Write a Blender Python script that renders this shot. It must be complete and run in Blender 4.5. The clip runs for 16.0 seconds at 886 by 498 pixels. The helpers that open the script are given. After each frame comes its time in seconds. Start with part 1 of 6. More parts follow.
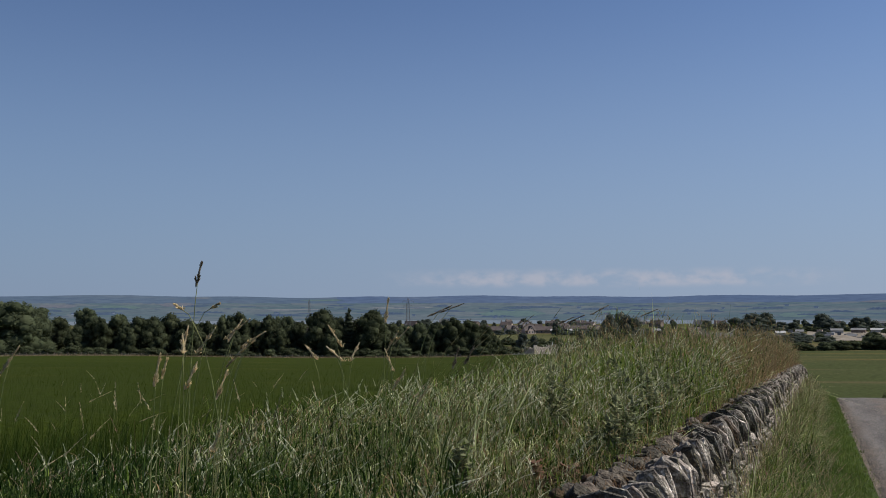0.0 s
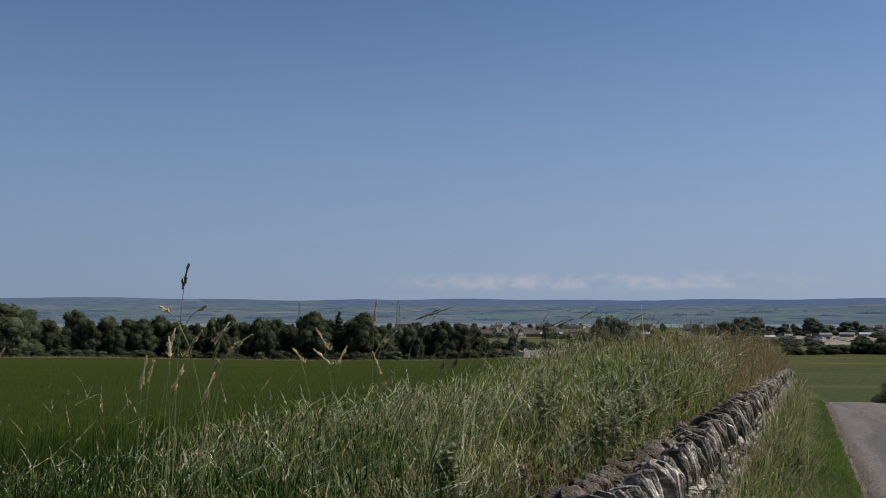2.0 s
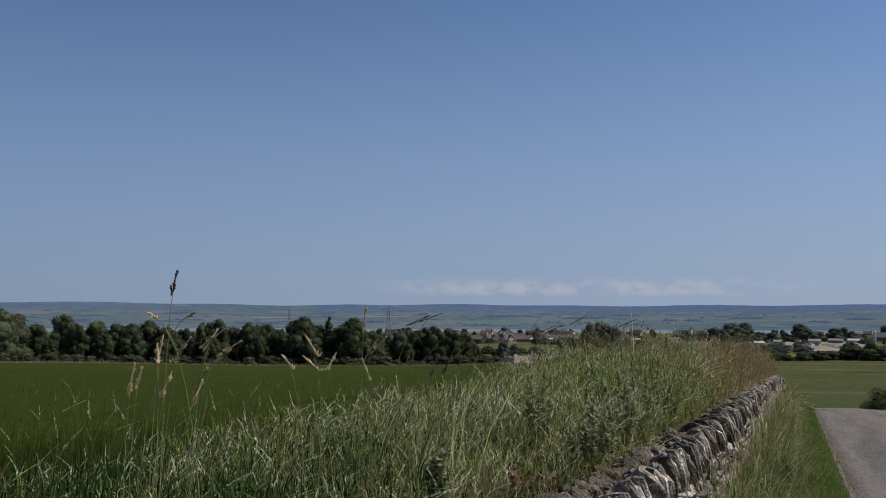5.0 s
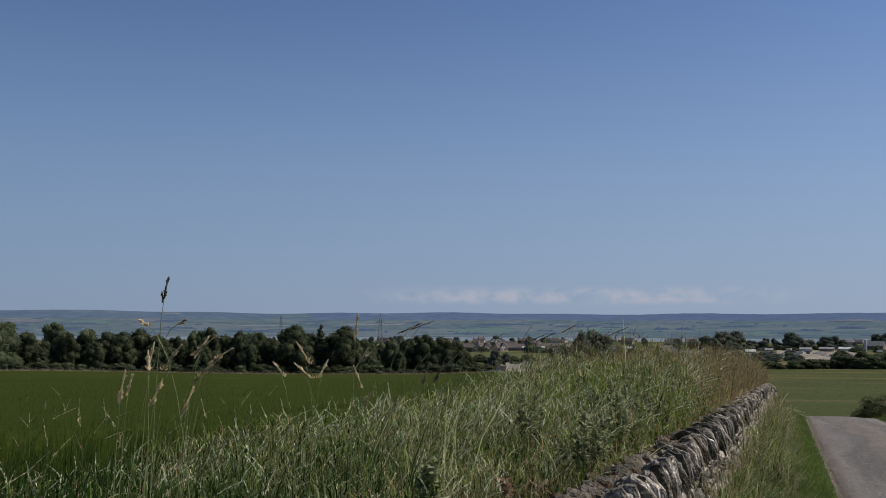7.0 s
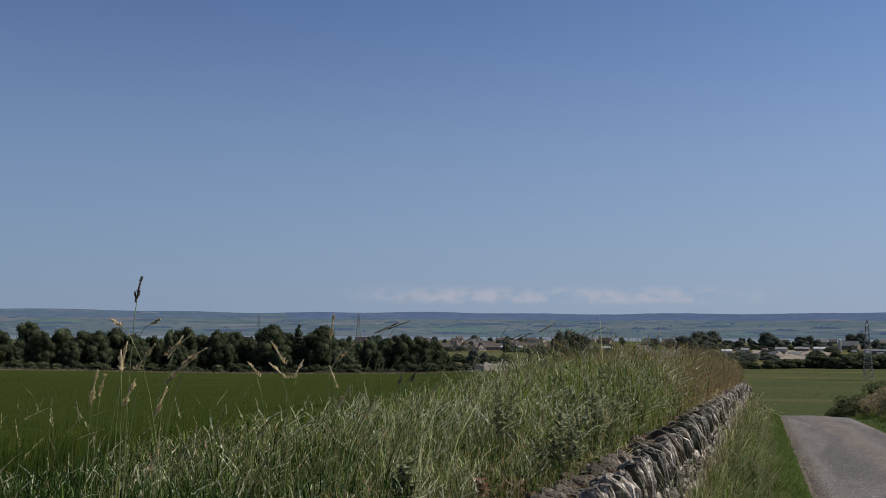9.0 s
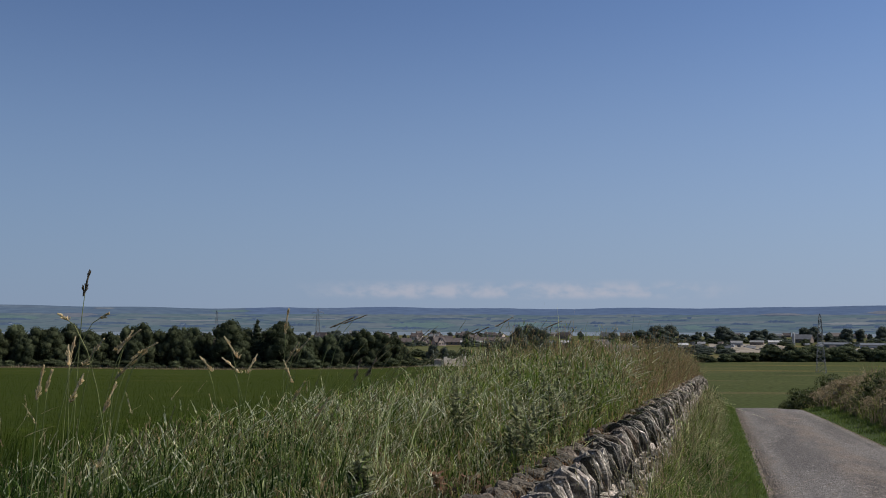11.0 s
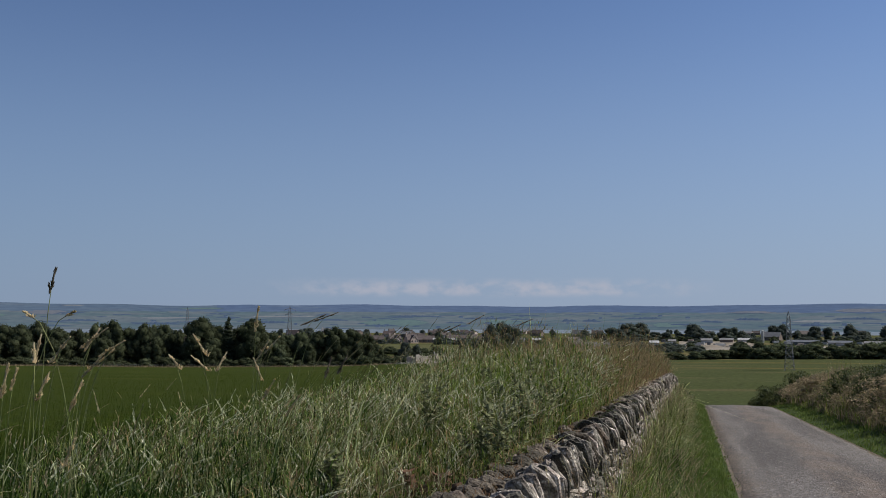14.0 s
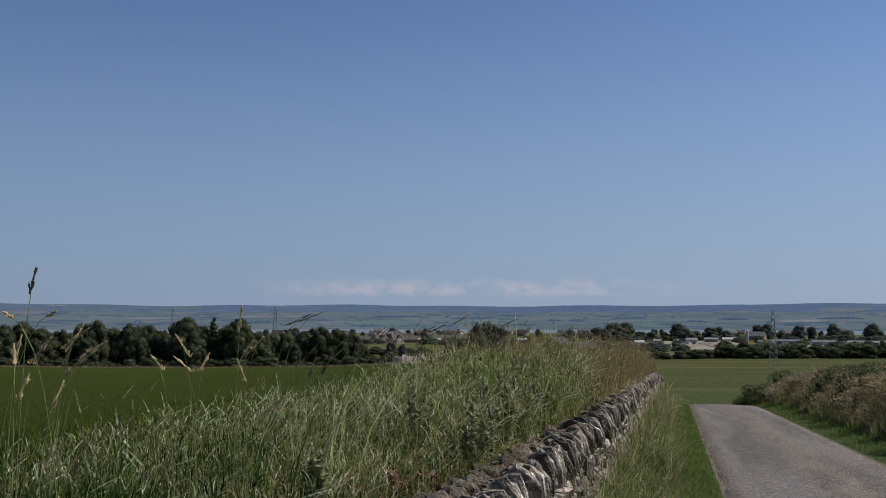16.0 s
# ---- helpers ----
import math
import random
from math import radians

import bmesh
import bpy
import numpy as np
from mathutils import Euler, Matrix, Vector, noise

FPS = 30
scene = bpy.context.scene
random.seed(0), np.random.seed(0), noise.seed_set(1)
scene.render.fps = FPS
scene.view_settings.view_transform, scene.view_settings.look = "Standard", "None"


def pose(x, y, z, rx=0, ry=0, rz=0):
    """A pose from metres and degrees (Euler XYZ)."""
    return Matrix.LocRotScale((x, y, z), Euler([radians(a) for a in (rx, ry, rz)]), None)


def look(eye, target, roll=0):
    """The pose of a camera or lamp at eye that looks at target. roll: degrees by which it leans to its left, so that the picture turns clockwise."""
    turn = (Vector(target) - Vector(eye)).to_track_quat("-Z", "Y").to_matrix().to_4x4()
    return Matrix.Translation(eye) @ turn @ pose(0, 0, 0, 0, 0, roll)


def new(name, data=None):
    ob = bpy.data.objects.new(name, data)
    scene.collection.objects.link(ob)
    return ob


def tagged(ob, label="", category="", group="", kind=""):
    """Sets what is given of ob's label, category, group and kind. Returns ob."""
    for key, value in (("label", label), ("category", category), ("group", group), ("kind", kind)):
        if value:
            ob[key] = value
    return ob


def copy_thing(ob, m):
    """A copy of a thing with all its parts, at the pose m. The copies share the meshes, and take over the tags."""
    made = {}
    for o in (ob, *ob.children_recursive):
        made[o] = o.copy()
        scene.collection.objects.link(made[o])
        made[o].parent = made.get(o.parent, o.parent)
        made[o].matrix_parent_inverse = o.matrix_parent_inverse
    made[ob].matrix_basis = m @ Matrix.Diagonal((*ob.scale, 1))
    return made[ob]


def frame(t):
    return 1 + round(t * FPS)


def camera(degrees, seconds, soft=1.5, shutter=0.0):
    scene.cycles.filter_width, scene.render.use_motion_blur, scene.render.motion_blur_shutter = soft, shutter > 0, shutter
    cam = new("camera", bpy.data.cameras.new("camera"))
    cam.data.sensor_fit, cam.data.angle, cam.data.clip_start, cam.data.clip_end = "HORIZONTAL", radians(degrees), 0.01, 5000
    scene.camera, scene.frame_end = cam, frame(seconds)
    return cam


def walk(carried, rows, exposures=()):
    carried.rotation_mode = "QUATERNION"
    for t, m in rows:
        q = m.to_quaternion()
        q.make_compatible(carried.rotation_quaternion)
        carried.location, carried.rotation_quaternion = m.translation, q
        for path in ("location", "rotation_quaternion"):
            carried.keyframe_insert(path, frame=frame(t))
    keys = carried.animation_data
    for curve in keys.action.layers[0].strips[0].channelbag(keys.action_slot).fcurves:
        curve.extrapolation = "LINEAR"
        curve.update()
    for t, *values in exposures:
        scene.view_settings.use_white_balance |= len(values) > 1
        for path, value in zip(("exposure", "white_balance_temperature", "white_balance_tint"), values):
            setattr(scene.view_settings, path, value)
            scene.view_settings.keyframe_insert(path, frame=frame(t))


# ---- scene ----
# ---- light and exposure ----
EXPOSURE, KELVIN = 0.0, 6500.0
SUN_STRENGTH, SKY_STRENGTH = 4.6, 0.07
SKY_AIR, SKY_DUST, SKY_OZONE = 1.0, 0.0, 2.0
SKY_TINT = (0.81, 0.88, 1.08, 1)
SKY_TINT_SUNWARD = (1.03, 1.10, 1.34, 1)
HAZE = (2.62, 3.78, 5.88, 1)
HAZE_SUNWARD = (3.88, 5.10, 7.36, 1)
CLOUD = (7.2, 6.9, 7.6, 1)

A_DEG = 21.0                     # heading of the lane, east of the first view
SA, CA = math.sin(radians(A_DEG)), math.cos(radians(A_DEG))

# ---- camera: seconds, x, y, z, heading to the right, tilt up, lean ----
cam = camera(48.84, 16.0, 0.95)
PATH = [
    (0.0, -0.000, 0.000, -0.000, 0.000, 3.546, -0.100),
    (0.5, 0.002, 0.002, 0.003, -0.039, 3.683, -0.054),
    (1.0, 0.003, -0.002, 0.002, -0.026, 3.741, 0.019),
    (1.5, 0.007, -0.003, 0.002, 0.326, 3.618, 0.075),
    (2.0, 0.011, -0.004, 0.001, 0.555, 3.728, 0.076),
    (2.5, 0.013, -0.002, -0.000, 0.729, 3.764, 0.069),
    (3.0, 0.011, -0.003, 0.000, 0.839, 3.734, 0.085),
    (3.5, 0.012, -0.003, 0.002, 0.880, 3.768, 0.131),
    (6.0, 0.015, -0.005, 0.007, 1.516, 4.393, 0.216),
    (6.5, 0.016, -0.004, 0.007, 1.703, 4.545, 0.221),
    (7.0, 0.014, -0.003, 0.003, 1.587, 4.529, 0.226),
    (7.5, 0.013, -0.003, 0.007, 1.683, 4.611, 0.274),
    (8.0, 0.017, -0.007, 0.005, 2.077, 4.437, 0.308),
    (8.5, 0.022, -0.007, 0.003, 2.558, 4.346, 0.303),
    (9.0, 0.025, -0.004, 0.005, 2.851, 4.505, 0.304),
    (9.5, 0.030, 0.001, 0.002, 3.409, 4.307, 0.237),
    (10.0, 0.043, 0.001, 0.001, 4.127, 4.298, 0.172),
    (12.5, 0.050, 0.005, -0.002, 6.154, 4.079, 0.189),
    (13.0, 0.055, 0.004, -0.002, 6.398, 4.080, 0.217),
    (13.5, 0.050, 0.004, 0.002, 6.625, 4.087, 0.198),
    (14.0, 0.054, 0.003, 0.001, 6.827, 4.082, 0.166),
    (14.5, 0.059, 0.001, 0.003, 6.963, 4.082, 0.129),
    (15.0, 0.057, 0.002, 0.004, 7.028, 4.082, 0.088),
    (15.5, 0.060, 0.004, 0.003, 7.169, 4.080, 0.073),
    (16.0, 0.063, 0.006, 0.001, 7.658, 4.083, 0.082),
]


def seat(x, y, z, head, tilt, lean):
    h, p = radians(head), radians(tilt)
    to = (x + math.sin(h) * math.cos(p), y + math.cos(h) * math.cos(p), z + math.sin(p))
    return look((x, y, z), to, lean)


walk(cam, [(r[0], seat(*r[1:])) for r in PATH], [(0.0, EXPOSURE, KELVIN, 10.0), (16.0, EXPOSURE, KELVIN, 10.0)])

# ---- sky and sun ----
SUN_EL, SUN_AZ = 50.0, 92.0      # height, and degrees to the right of the first view
world = bpy.data.worlds.new("sky")
scene.world = world
world.use_nodes = True
wn, wl = world.node_tree.nodes, world.node_tree.links
wn.clear()
sky = wn.new("ShaderNodeTexSky")
sky.sky_type, sky.sun_disc = "NISHITA", False
sky.sun_elevation, sky.sun_rotation = radians(SUN_EL), radians(SUN_AZ)
sky.altitude, sky.air_density, sky.dust_density, sky.ozone_density = 30, SKY_AIR, SKY_DUST, SKY_OZONE
wtc = wn.new("ShaderNodeTexCoord")
wsep = wn.new("ShaderNodeSeparateXYZ")
wl.new(wtc.outputs["Generated"], wsep.inputs[0])
wmap = wn.new("ShaderNodeMapping")
wmap.inputs["Scale"].default_value = (1.0, 1.0, 1.7)
wl.new(wtc.outputs["Generated"], wmap.inputs[0])


def world_noise(scale, detail, lo, hi):
    n = wn.new("ShaderNodeTexNoise")
    n.inputs["Scale"].default_value, n.inputs["Detail"].default_value = scale, detail
    wl.new(wmap.outputs[0], n.inputs["Vector"])
    r = wn.new("ShaderNodeMapRange")
    r.interpolation_type = "SMOOTHSTEP"
    r.inputs[1].default_value, r.inputs[2].default_value = lo, hi
    wl.new(n.outputs[0], r.inputs[0])
    return r.outputs[0]


def world_ramp(lo, hi):
    r = wn.new("ShaderNodeMapRange")
    r.interpolation_type = "SMOOTHSTEP"
    r.inputs[1].default_value, r.inputs[2].default_value = lo, hi
    wl.new(wsep.outputs[2], r.inputs[0])
    return r.outputs[0]


def world_mul(a, b):
    m = wn.new("ShaderNodeMath")
    m.operation = "MULTIPLY"
    for k, v in enumerate((a, b)):
        if isinstance(v, (int, float)):
            m.inputs[k].default_value = v
        else:
            wl.new(v, m.inputs[k])
    return m.outputs[0]


bank = wn.new("ShaderNodeVectorMath")                # the cloud bank lies low over the far shore
bank.operation = "DOT_PRODUCT"
wl.new(wtc.outputs["Generated"], bank.inputs[0])
bank.inputs[1].default_value = (math.sin(radians(9.5)), math.cos(radians(9.5)), 0)
near_bank = wn.new("ShaderNodeMapRange")
near_bank.interpolation_type = "SMOOTHSTEP"
near_bank.inputs[1].default_value, near_bank.inputs[2].default_value = 0.970, 0.996
wl.new(bank.outputs["Value"], near_bank.inputs[0])
puffs = world_mul(world_noise(46, 6, 0.33, 0.66), near_bank.outputs[0])
puffs = world_mul(world_mul(puffs, world_ramp(0.020, 0.028)), world_ramp(0.044, 0.032))
cloud = wn.new("ShaderNodeMix")
cloud.data_type = "RGBA"
wl.new(world_mul(puffs, 0.5), cloud.inputs[0])
tint = wn.new("ShaderNodeMix")
tint.data_type, tint.blend_type = "RGBA", "MULTIPLY"
tint.inputs[0].default_value = 1.0
wl.new(sky.outputs[0], tint.inputs[6])
side_ramp = wn.new("ShaderNodeMapRange")             # brighter towards the sun's side
side_ramp.inputs[1].default_value, side_ramp.inputs[2].default_value = -0.45, 0.60
wl.new(wsep.outputs[0], side_ramp.inputs[0])
sides = wn.new("ShaderNodeMix")
sides.data_type = "RGBA"
sides.inputs[6].default_value, sides.inputs[7].default_value = SKY_TINT, SKY_TINT_SUNWARD
wl.new(side_ramp.outputs[0], sides.inputs[0])
wl.new(sides.outputs[2], tint.inputs[7])
haze = wn.new("ShaderNodeMix")
haze.data_type = "RGBA"
wl.new(world_mul(world_ramp(0.36, -0.04), 0.9), haze.inputs[0])
wl.new(tint.outputs[2], haze.inputs[6])
glare = wn.new("ShaderNodeMix")                      # haze is brighter towards the sun's side
glare.data_type = "RGBA"
wl.new(side_ramp.outputs[0], glare.inputs[0])
glare.inputs[6].default_value, glare.inputs[7].default_value = HAZE, HAZE_SUNWARD
wl.new(glare.outputs[2], haze.inputs[7])
wl.new(haze.outputs[2], cloud.inputs[6])
cloud.inputs[7].default_value = CLOUD
bg = wn.new("ShaderNodeBackground")
bg.inputs[1].default_value = SKY_STRENGTH
wl.new(cloud.outputs[2], bg.inputs[0])
wout = wn.new("ShaderNodeOutputWorld")
wl.new(bg.outputs[0], wout.inputs[0])

sun = new("sun", bpy.data.lights.new("sun", "SUN"))
sun.data.energy, sun.data.angle, sun.data.color = SUN_STRENGTH, radians(0.53), (1.0, 0.95, 0.87)
e, a = radians(SUN_EL), radians(SUN_AZ)
sun.matrix_world = look((math.sin(a) * math.cos(e) * 50, math.cos(a) * math.cos(e) * 50, math.sin(e) * 50), (0, 0, 0))


# ---- materials ----
def material(name, c1, c2, scale=1.0, c3=None, fine=30.0, rough=0.85, bump=0.3, vary=0.0, by="island", through_light=0.0,
             spec=0.3, stretch=(1, 1, 1), metal=0.0, depth=0.02, haze_glow=0.0, haze_color=(0.25, 0.38, 0.75), cells=0.0, turn=0.0, grit=0.27):
    """Two or three colours mixed by coarse noise, a fine grain, relief, and a change from piece to piece."""
    m = bpy.data.materials.new(name)
    m.use_nodes = True
    nt = m.node_tree
    n, l = nt.nodes, nt.links
    p = n["Principled BSDF"]
    tc = n.new("ShaderNodeTexCoord")
    mp = n.new("ShaderNodeMapping")
    mp.inputs["Scale"].default_value = stretch
    mp.inputs["Rotation"].default_value = (0, 0, radians(turn))
    l.new(tc.outputs["Object"], mp.inputs[0])
    vec = mp.outputs[0]

    def tex(s, det=4.0, plain=False):
        t = n.new("ShaderNodeTexNoise")
        t.inputs["Scale"].default_value, t.inputs["Detail"].default_value = s, det
        l.new(tc.outputs["Object"] if plain else vec, t.inputs["Vector"])
        return t.outputs[0]

    def mix(fac, a, b, kind="MIX"):
        x = n.new("ShaderNodeMix")
        x.data_type, x.blend_type = "RGBA", kind
        for sock, v in ((x.inputs[0], fac), (x.inputs[6], a), (x.inputs[7], b)):
            if isinstance(v, tuple):
                sock.default_value = (*v, 1)
            elif isinstance(v, (int, float)):
                sock.default_value = v
            else:
                l.new(v, sock)
        return x.outputs[2]

    def ranged(v, lo, hi, a=0.0, b=1.0):
        r = n.new("ShaderNodeMapRange")
        for k, q in enumerate((lo, hi, a, b)):
            r.inputs[k + 1].default_value = q
        l.new(v, r.inputs[0])
        return r.outputs[0]

    col = mix(ranged(tex(scale), 0.35, 0.65), c1, c2)
    if cells:
        v = n.new("ShaderNodeTexVoronoi")
        v.inputs["Scale"].default_value = cells
        l.new(vec, v.inputs["Vector"])
        s = n.new("ShaderNodeSeparateColor")
        l.new(v.outputs["Color"], s.inputs[0])
        col = mix(ranged(s.outputs[0], 0.25, 0.8), col, c3 or c2)
    elif c3:
        col = mix(ranged(tex(scale * 2.7, 6.0), 0.55, 0.72), col, c3)
    grain = tex(fine, 6.0, True)
    col = mix(1.0, col, mix(ranged(grain, 0.3, 0.7), (1 - grit,) * 3, (1 + grit,) * 3), "MULTIPLY")
    if vary:
        if by == "island":
            rnd = n.new("ShaderNodeNewGeometry").outputs["Random Per Island"]
        else:
            rnd = n.new("ShaderNodeObjectInfo").outputs["Random"]
        hsv = n.new("ShaderNodeHueSaturation")
        l.new(ranged(rnd, 0, 1, 1 - vary, 1 + vary), hsv.inputs["Value"])
        l.new(ranged(rnd, 0, 1, 0.5 + 0.03 * vary, 0.5 - 0.03 * vary), hsv.inputs["Hue"])
        l.new(col, hsv.inputs["Color"])
        col = hsv.outputs[0]
    l.new(col, p.inputs["Base Color"])
    p.inputs["Roughness"].default_value, p.inputs["Metallic"].default_value = rough, metal
    p.inputs["Specular IOR Level"].default_value = spec
    if bump:
        b = n.new("ShaderNodeBump")
        b.inputs["Strength"].default_value, b.inputs["Distance"].default_value = bump, depth
        l.new(grain, b.inputs["Height"])
        l.new(b.outputs[0], p.inputs["Normal"])
    out = n["Material Output"]
    if through_light:
        t = n.new("ShaderNodeBsdfTranslucent")
        l.new(col, t.inputs["Color"])
        ms = n.new("ShaderNodeMixShader")
        ms.inputs[0].default_value = through_light
        l.new(p.outputs[0], ms.inputs[1])
        l.new(t.outputs[0], ms.inputs[2])
        l.new(ms.outputs[0], out.inputs[0])
    # blue emission that stands in for air haze on distant things
    if haze_glow:
        p.inputs["Emission Color"].default_value = (*haze_color, 1)
        p.inputs["Emission Strength"].default_value = haze_glow
    return m


M = {}
M["pasture"] = material("pasture", (0.049, 0.060, 0.021), (0.060, 0.068, 0.026), 0.02, (0.092, 0.083, 0.038), 0.9, bump=0.2, stretch=(0.25, 1.6, 1), spec=0.02, rough=1.0)
M["mown"] = material("mown", (0.095, 0.085, 0.030), (0.12, 0.10, 0.036), 0.03, None, 0.6, bump=0.2, spec=0.02, rough=1.0)
M["straw_field"] = material("straw_field", (0.078, 0.080, 0.034), (0.098, 0.096, 0.042), 0.03, None, 0.6, bump=0.2, spec=0.02, rough=1.0)
M["barley"] = material("barley", (0.029, 0.040, 0.006), (0.036, 0.047, 0.007), 0.035, (0.056, 0.058, 0.012), 9.0, bump=0.9, depth=0.06, rough=1.0, spec=0.02)
M["barley_blade"] = material("barley_blade", (0.040, 0.064, 0.010), (0.050, 0.075, 0.014), 0.5, None, 3, rough=0.8, bump=0, vary=0.10, through_light=0.55, spec=0.04, grit=0.1)
M["blade"] = material("blade", (0.072, 0.124, 0.022), (0.115, 0.172, 0.034), 1.1, (0.210, 0.212, 0.072), 8, rough=0.55, bump=0, vary=0.65, through_light=0.42, spec=0.12)
M["fresh_blade"] = material("fresh_blade", (0.135, 0.195, 0.022), (0.185, 0.250, 0.036), 0.9, (0.25, 0.25, 0.06), 8, rough=0.5, bump=0, vary=0.5, through_light=0.45, spec=0.3)
M["dry_blade"] = material("dry_blade", (0.235, 0.165, 0.072), (0.325, 0.245, 0.120), 0.8, (0.150, 0.110, 0.045), 8, rough=0.6, bump=0, vary=0.55, through_light=0.35, spec=0.15)
M["seed"] = material("seed", (0.46, 0.37, 0.20), (0.60, 0.50, 0.30), 3, (0.30, 0.21, 0.11), 40, rough=0.6, bump=0, vary=0.4, through_light=0.45)
M["stem"] = material("stem", (0.22, 0.215, 0.09), (0.13, 0.17, 0.055), 3, None, 30, rough=0.6, bump=0, vary=0.3, spec=0.15)
M["rust_weed"] = material("rust_weed", (0.150, 0.075, 0.036), (0.11, 0.068, 0.034), 4, None, 40, rough=0.7, bump=0, vary=0.4)


def lane_material():
    """Worn surface dressing: pale wheel tracks, a tan gravelly crown, loose stones pressed into dark binder."""
    m = bpy.data.materials.new("asphalt")
    m.use_nodes = True
    n, l = m.node_tree.nodes, m.node_tree.links
    p = n["Principled BSDF"]
    tc = n.new("ShaderNodeTexCoord")
    sep = n.new("ShaderNodeSeparateXYZ")
    l.new(tc.outputs["Object"], sep.inputs[0])

    def tex(scale, stretch=(1, 1, 1), detail=4.0):
        mp = n.new("ShaderNodeMapping")
        mp.inputs["Scale"].default_value = stretch
        l.new(tc.outputs["Object"], mp.inputs[0])
        t = n.new("ShaderNodeTexNoise")
        t.inputs["Scale"].default_value, t.inputs["Detail"].default_value = scale, detail
        l.new(mp.outputs[0], t.inputs["Vector"])
        return t.outputs[0]

    def math2(op, a, b):
        x = n.new("ShaderNodeMath")
        x.operation = op
        for k, v in enumerate((a, b)):
            if isinstance(v, (int, float)):
                x.inputs[k].default_value = v
            else:
                l.new(v, x.inputs[k])
        return x.outputs[0]

    def ranged(v, lo, hi, a=0.0, b=1.0):
        r = n.new("ShaderNodeMapRange")
        r.interpolation_type = "SMOOTHSTEP"
        for k, q in enumerate((lo, hi, a, b)):
            r.inputs[k + 1].default_value = q
        l.new(v, r.inputs[0])
        return r.outputs[0]

    def mix(fac, a, b, kind="MIX"):
        x = n.new("ShaderNodeMix")
        x.data_type, x.blend_type = "RGBA", kind
        for sock, v in ((x.inputs[0], fac), (x.inputs[6], a), (x.inputs[7], b)):
            if isinstance(v, tuple):
                sock.default_value = (*v, 1)
            elif isinstance(v, (int, float)):
                sock.default_value = v
            else:
                l.new(v, sock)
        return x.outputs[2]

    # across the lane, with edges that wander
    u = math2("ADD", sep.outputs[0], math2("MULTIPLY", math2("SUBTRACT", tex(0.8, (1, 0.35, 1)), 0.5), 1.1))
    col = mix(ranged(tex(0.9, (1.6, 0.12, 1)), 0.35, 0.65), (0.112, 0.103, 0.096), (0.166, 0.153, 0.142))
    crown_band = math2("MULTIPLY", ranged(u, 1.65, 2.05), ranged(u, 2.75, 2.35))
    col = mix(math2("MULTIPLY", crown_band, ranged(tex(1.7, (1, 0.3, 1)), 0.30, 0.62)), col, (0.172, 0.143, 0.122))
    left_edge = ranged(u, 1.05, 0.60)
    col = mix(math2("MULTIPLY", left_edge, 0.8), col, (0.150, 0.124, 0.100))
    dark = math2("MULTIPLY", ranged(tex(2.2, (1.2, 0.14, 1)), 0.55, 0.72), 0.6)
    col = mix(dark, col, (0.082, 0.076, 0.071))
    stones = n.new("ShaderNodeTexVoronoi")
    stones.inputs["Scale"].default_value = 48
    l.new(tc.outputs["Object"], stones.inputs["Vector"])
    sc = n.new("ShaderNodeSeparateColor")
    l.new(stones.outputs["Color"], sc.inputs[0])
    col = mix(1.0, col, mix(ranged(sc.outputs[0], 0.1, 0.95), (0.62, 0.61, 0.60), (1.42, 1.40, 1.38)), "MULTIPLY")
    bright = math2("MULTIPLY", ranged(sc.outputs[1], 0.93, 0.95), ranged(tex(3.0), 0.42, 0.6))
    col = mix(bright, col, (0.36, 0.33, 0.30))
    l.new(col, p.inputs["Base Color"])
    p.inputs["Roughness"].default_value, p.inputs["Specular IOR Level"].default_value = 0.92, 0.12
    b = n.new("ShaderNodeBump")
    b.inputs["Strength"].default_value, b.inputs["Distance"].default_value = 1.0, 0.012
    l.new(math2("ADD", stones.outputs["Distance"], tex(90)), b.inputs["Height"])
    l.new(b.outputs[0], p.inputs["Normal"])
    return m


M["asphalt"] = lane_material()
M["edge_earth"] = material("edge_earth", (0.105, 0.084, 0.062), (0.150, 0.122, 0.094), 4.0, (0.062, 0.066, 0.028), 60, bump=1.0, spec=0.05, grit=0.5)
M["turf"] = material("turf", (0.034, 0.050, 0.013), (0.046, 0.064, 0.018), 2.0, (0.060, 0.060, 0.026), 40, bump=0.3, spec=0.05, grit=0.4)
M["chipping"] = material("chipping", (0.21, 0.17, 0.13), (0.12, 0.10, 0.082), 3, None, 60, vary=0.6, bump=0)
M["stone"] = material("stone", (0.080, 0.067, 0.051), (0.300, 0.264, 0.210), 8.0, (0.50, 0.455, 0.375), 45, bump=1.0, vary=0.70, by="object", depth=0.03, grit=0.5)
M["stone_joined"] = material("stone_joined", (0.080, 0.067, 0.051), (0.300, 0.264, 0.210), 8.0, (0.50, 0.455, 0.375), 45, bump=1.0, vary=0.70, depth=0.03, grit=0.5)
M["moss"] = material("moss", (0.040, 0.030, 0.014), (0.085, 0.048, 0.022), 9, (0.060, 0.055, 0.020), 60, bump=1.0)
M["leaf"] = material("leaf", (0.060, 0.072, 0.038), (0.080, 0.092, 0.048), 0.12, (0.094, 0.102, 0.056), 1.2, rough=0.8, bump=0, vary=0.25, through_light=0.45, spec=0.06)
M["leaf_light"] = material("leaf_light", (0.088, 0.106, 0.056), (0.108, 0.124, 0.068), 0.12, None, 1.2, rough=0.8, bump=0, vary=0.3, through_light=0.45, spec=0.05)
M["needle"] = material("needle", (0.036, 0.046, 0.026), (0.050, 0.060, 0.034), 0.12, None, 1.2, rough=0.7, bump=0, vary=0.4, through_light=0.15, spec=0.08)
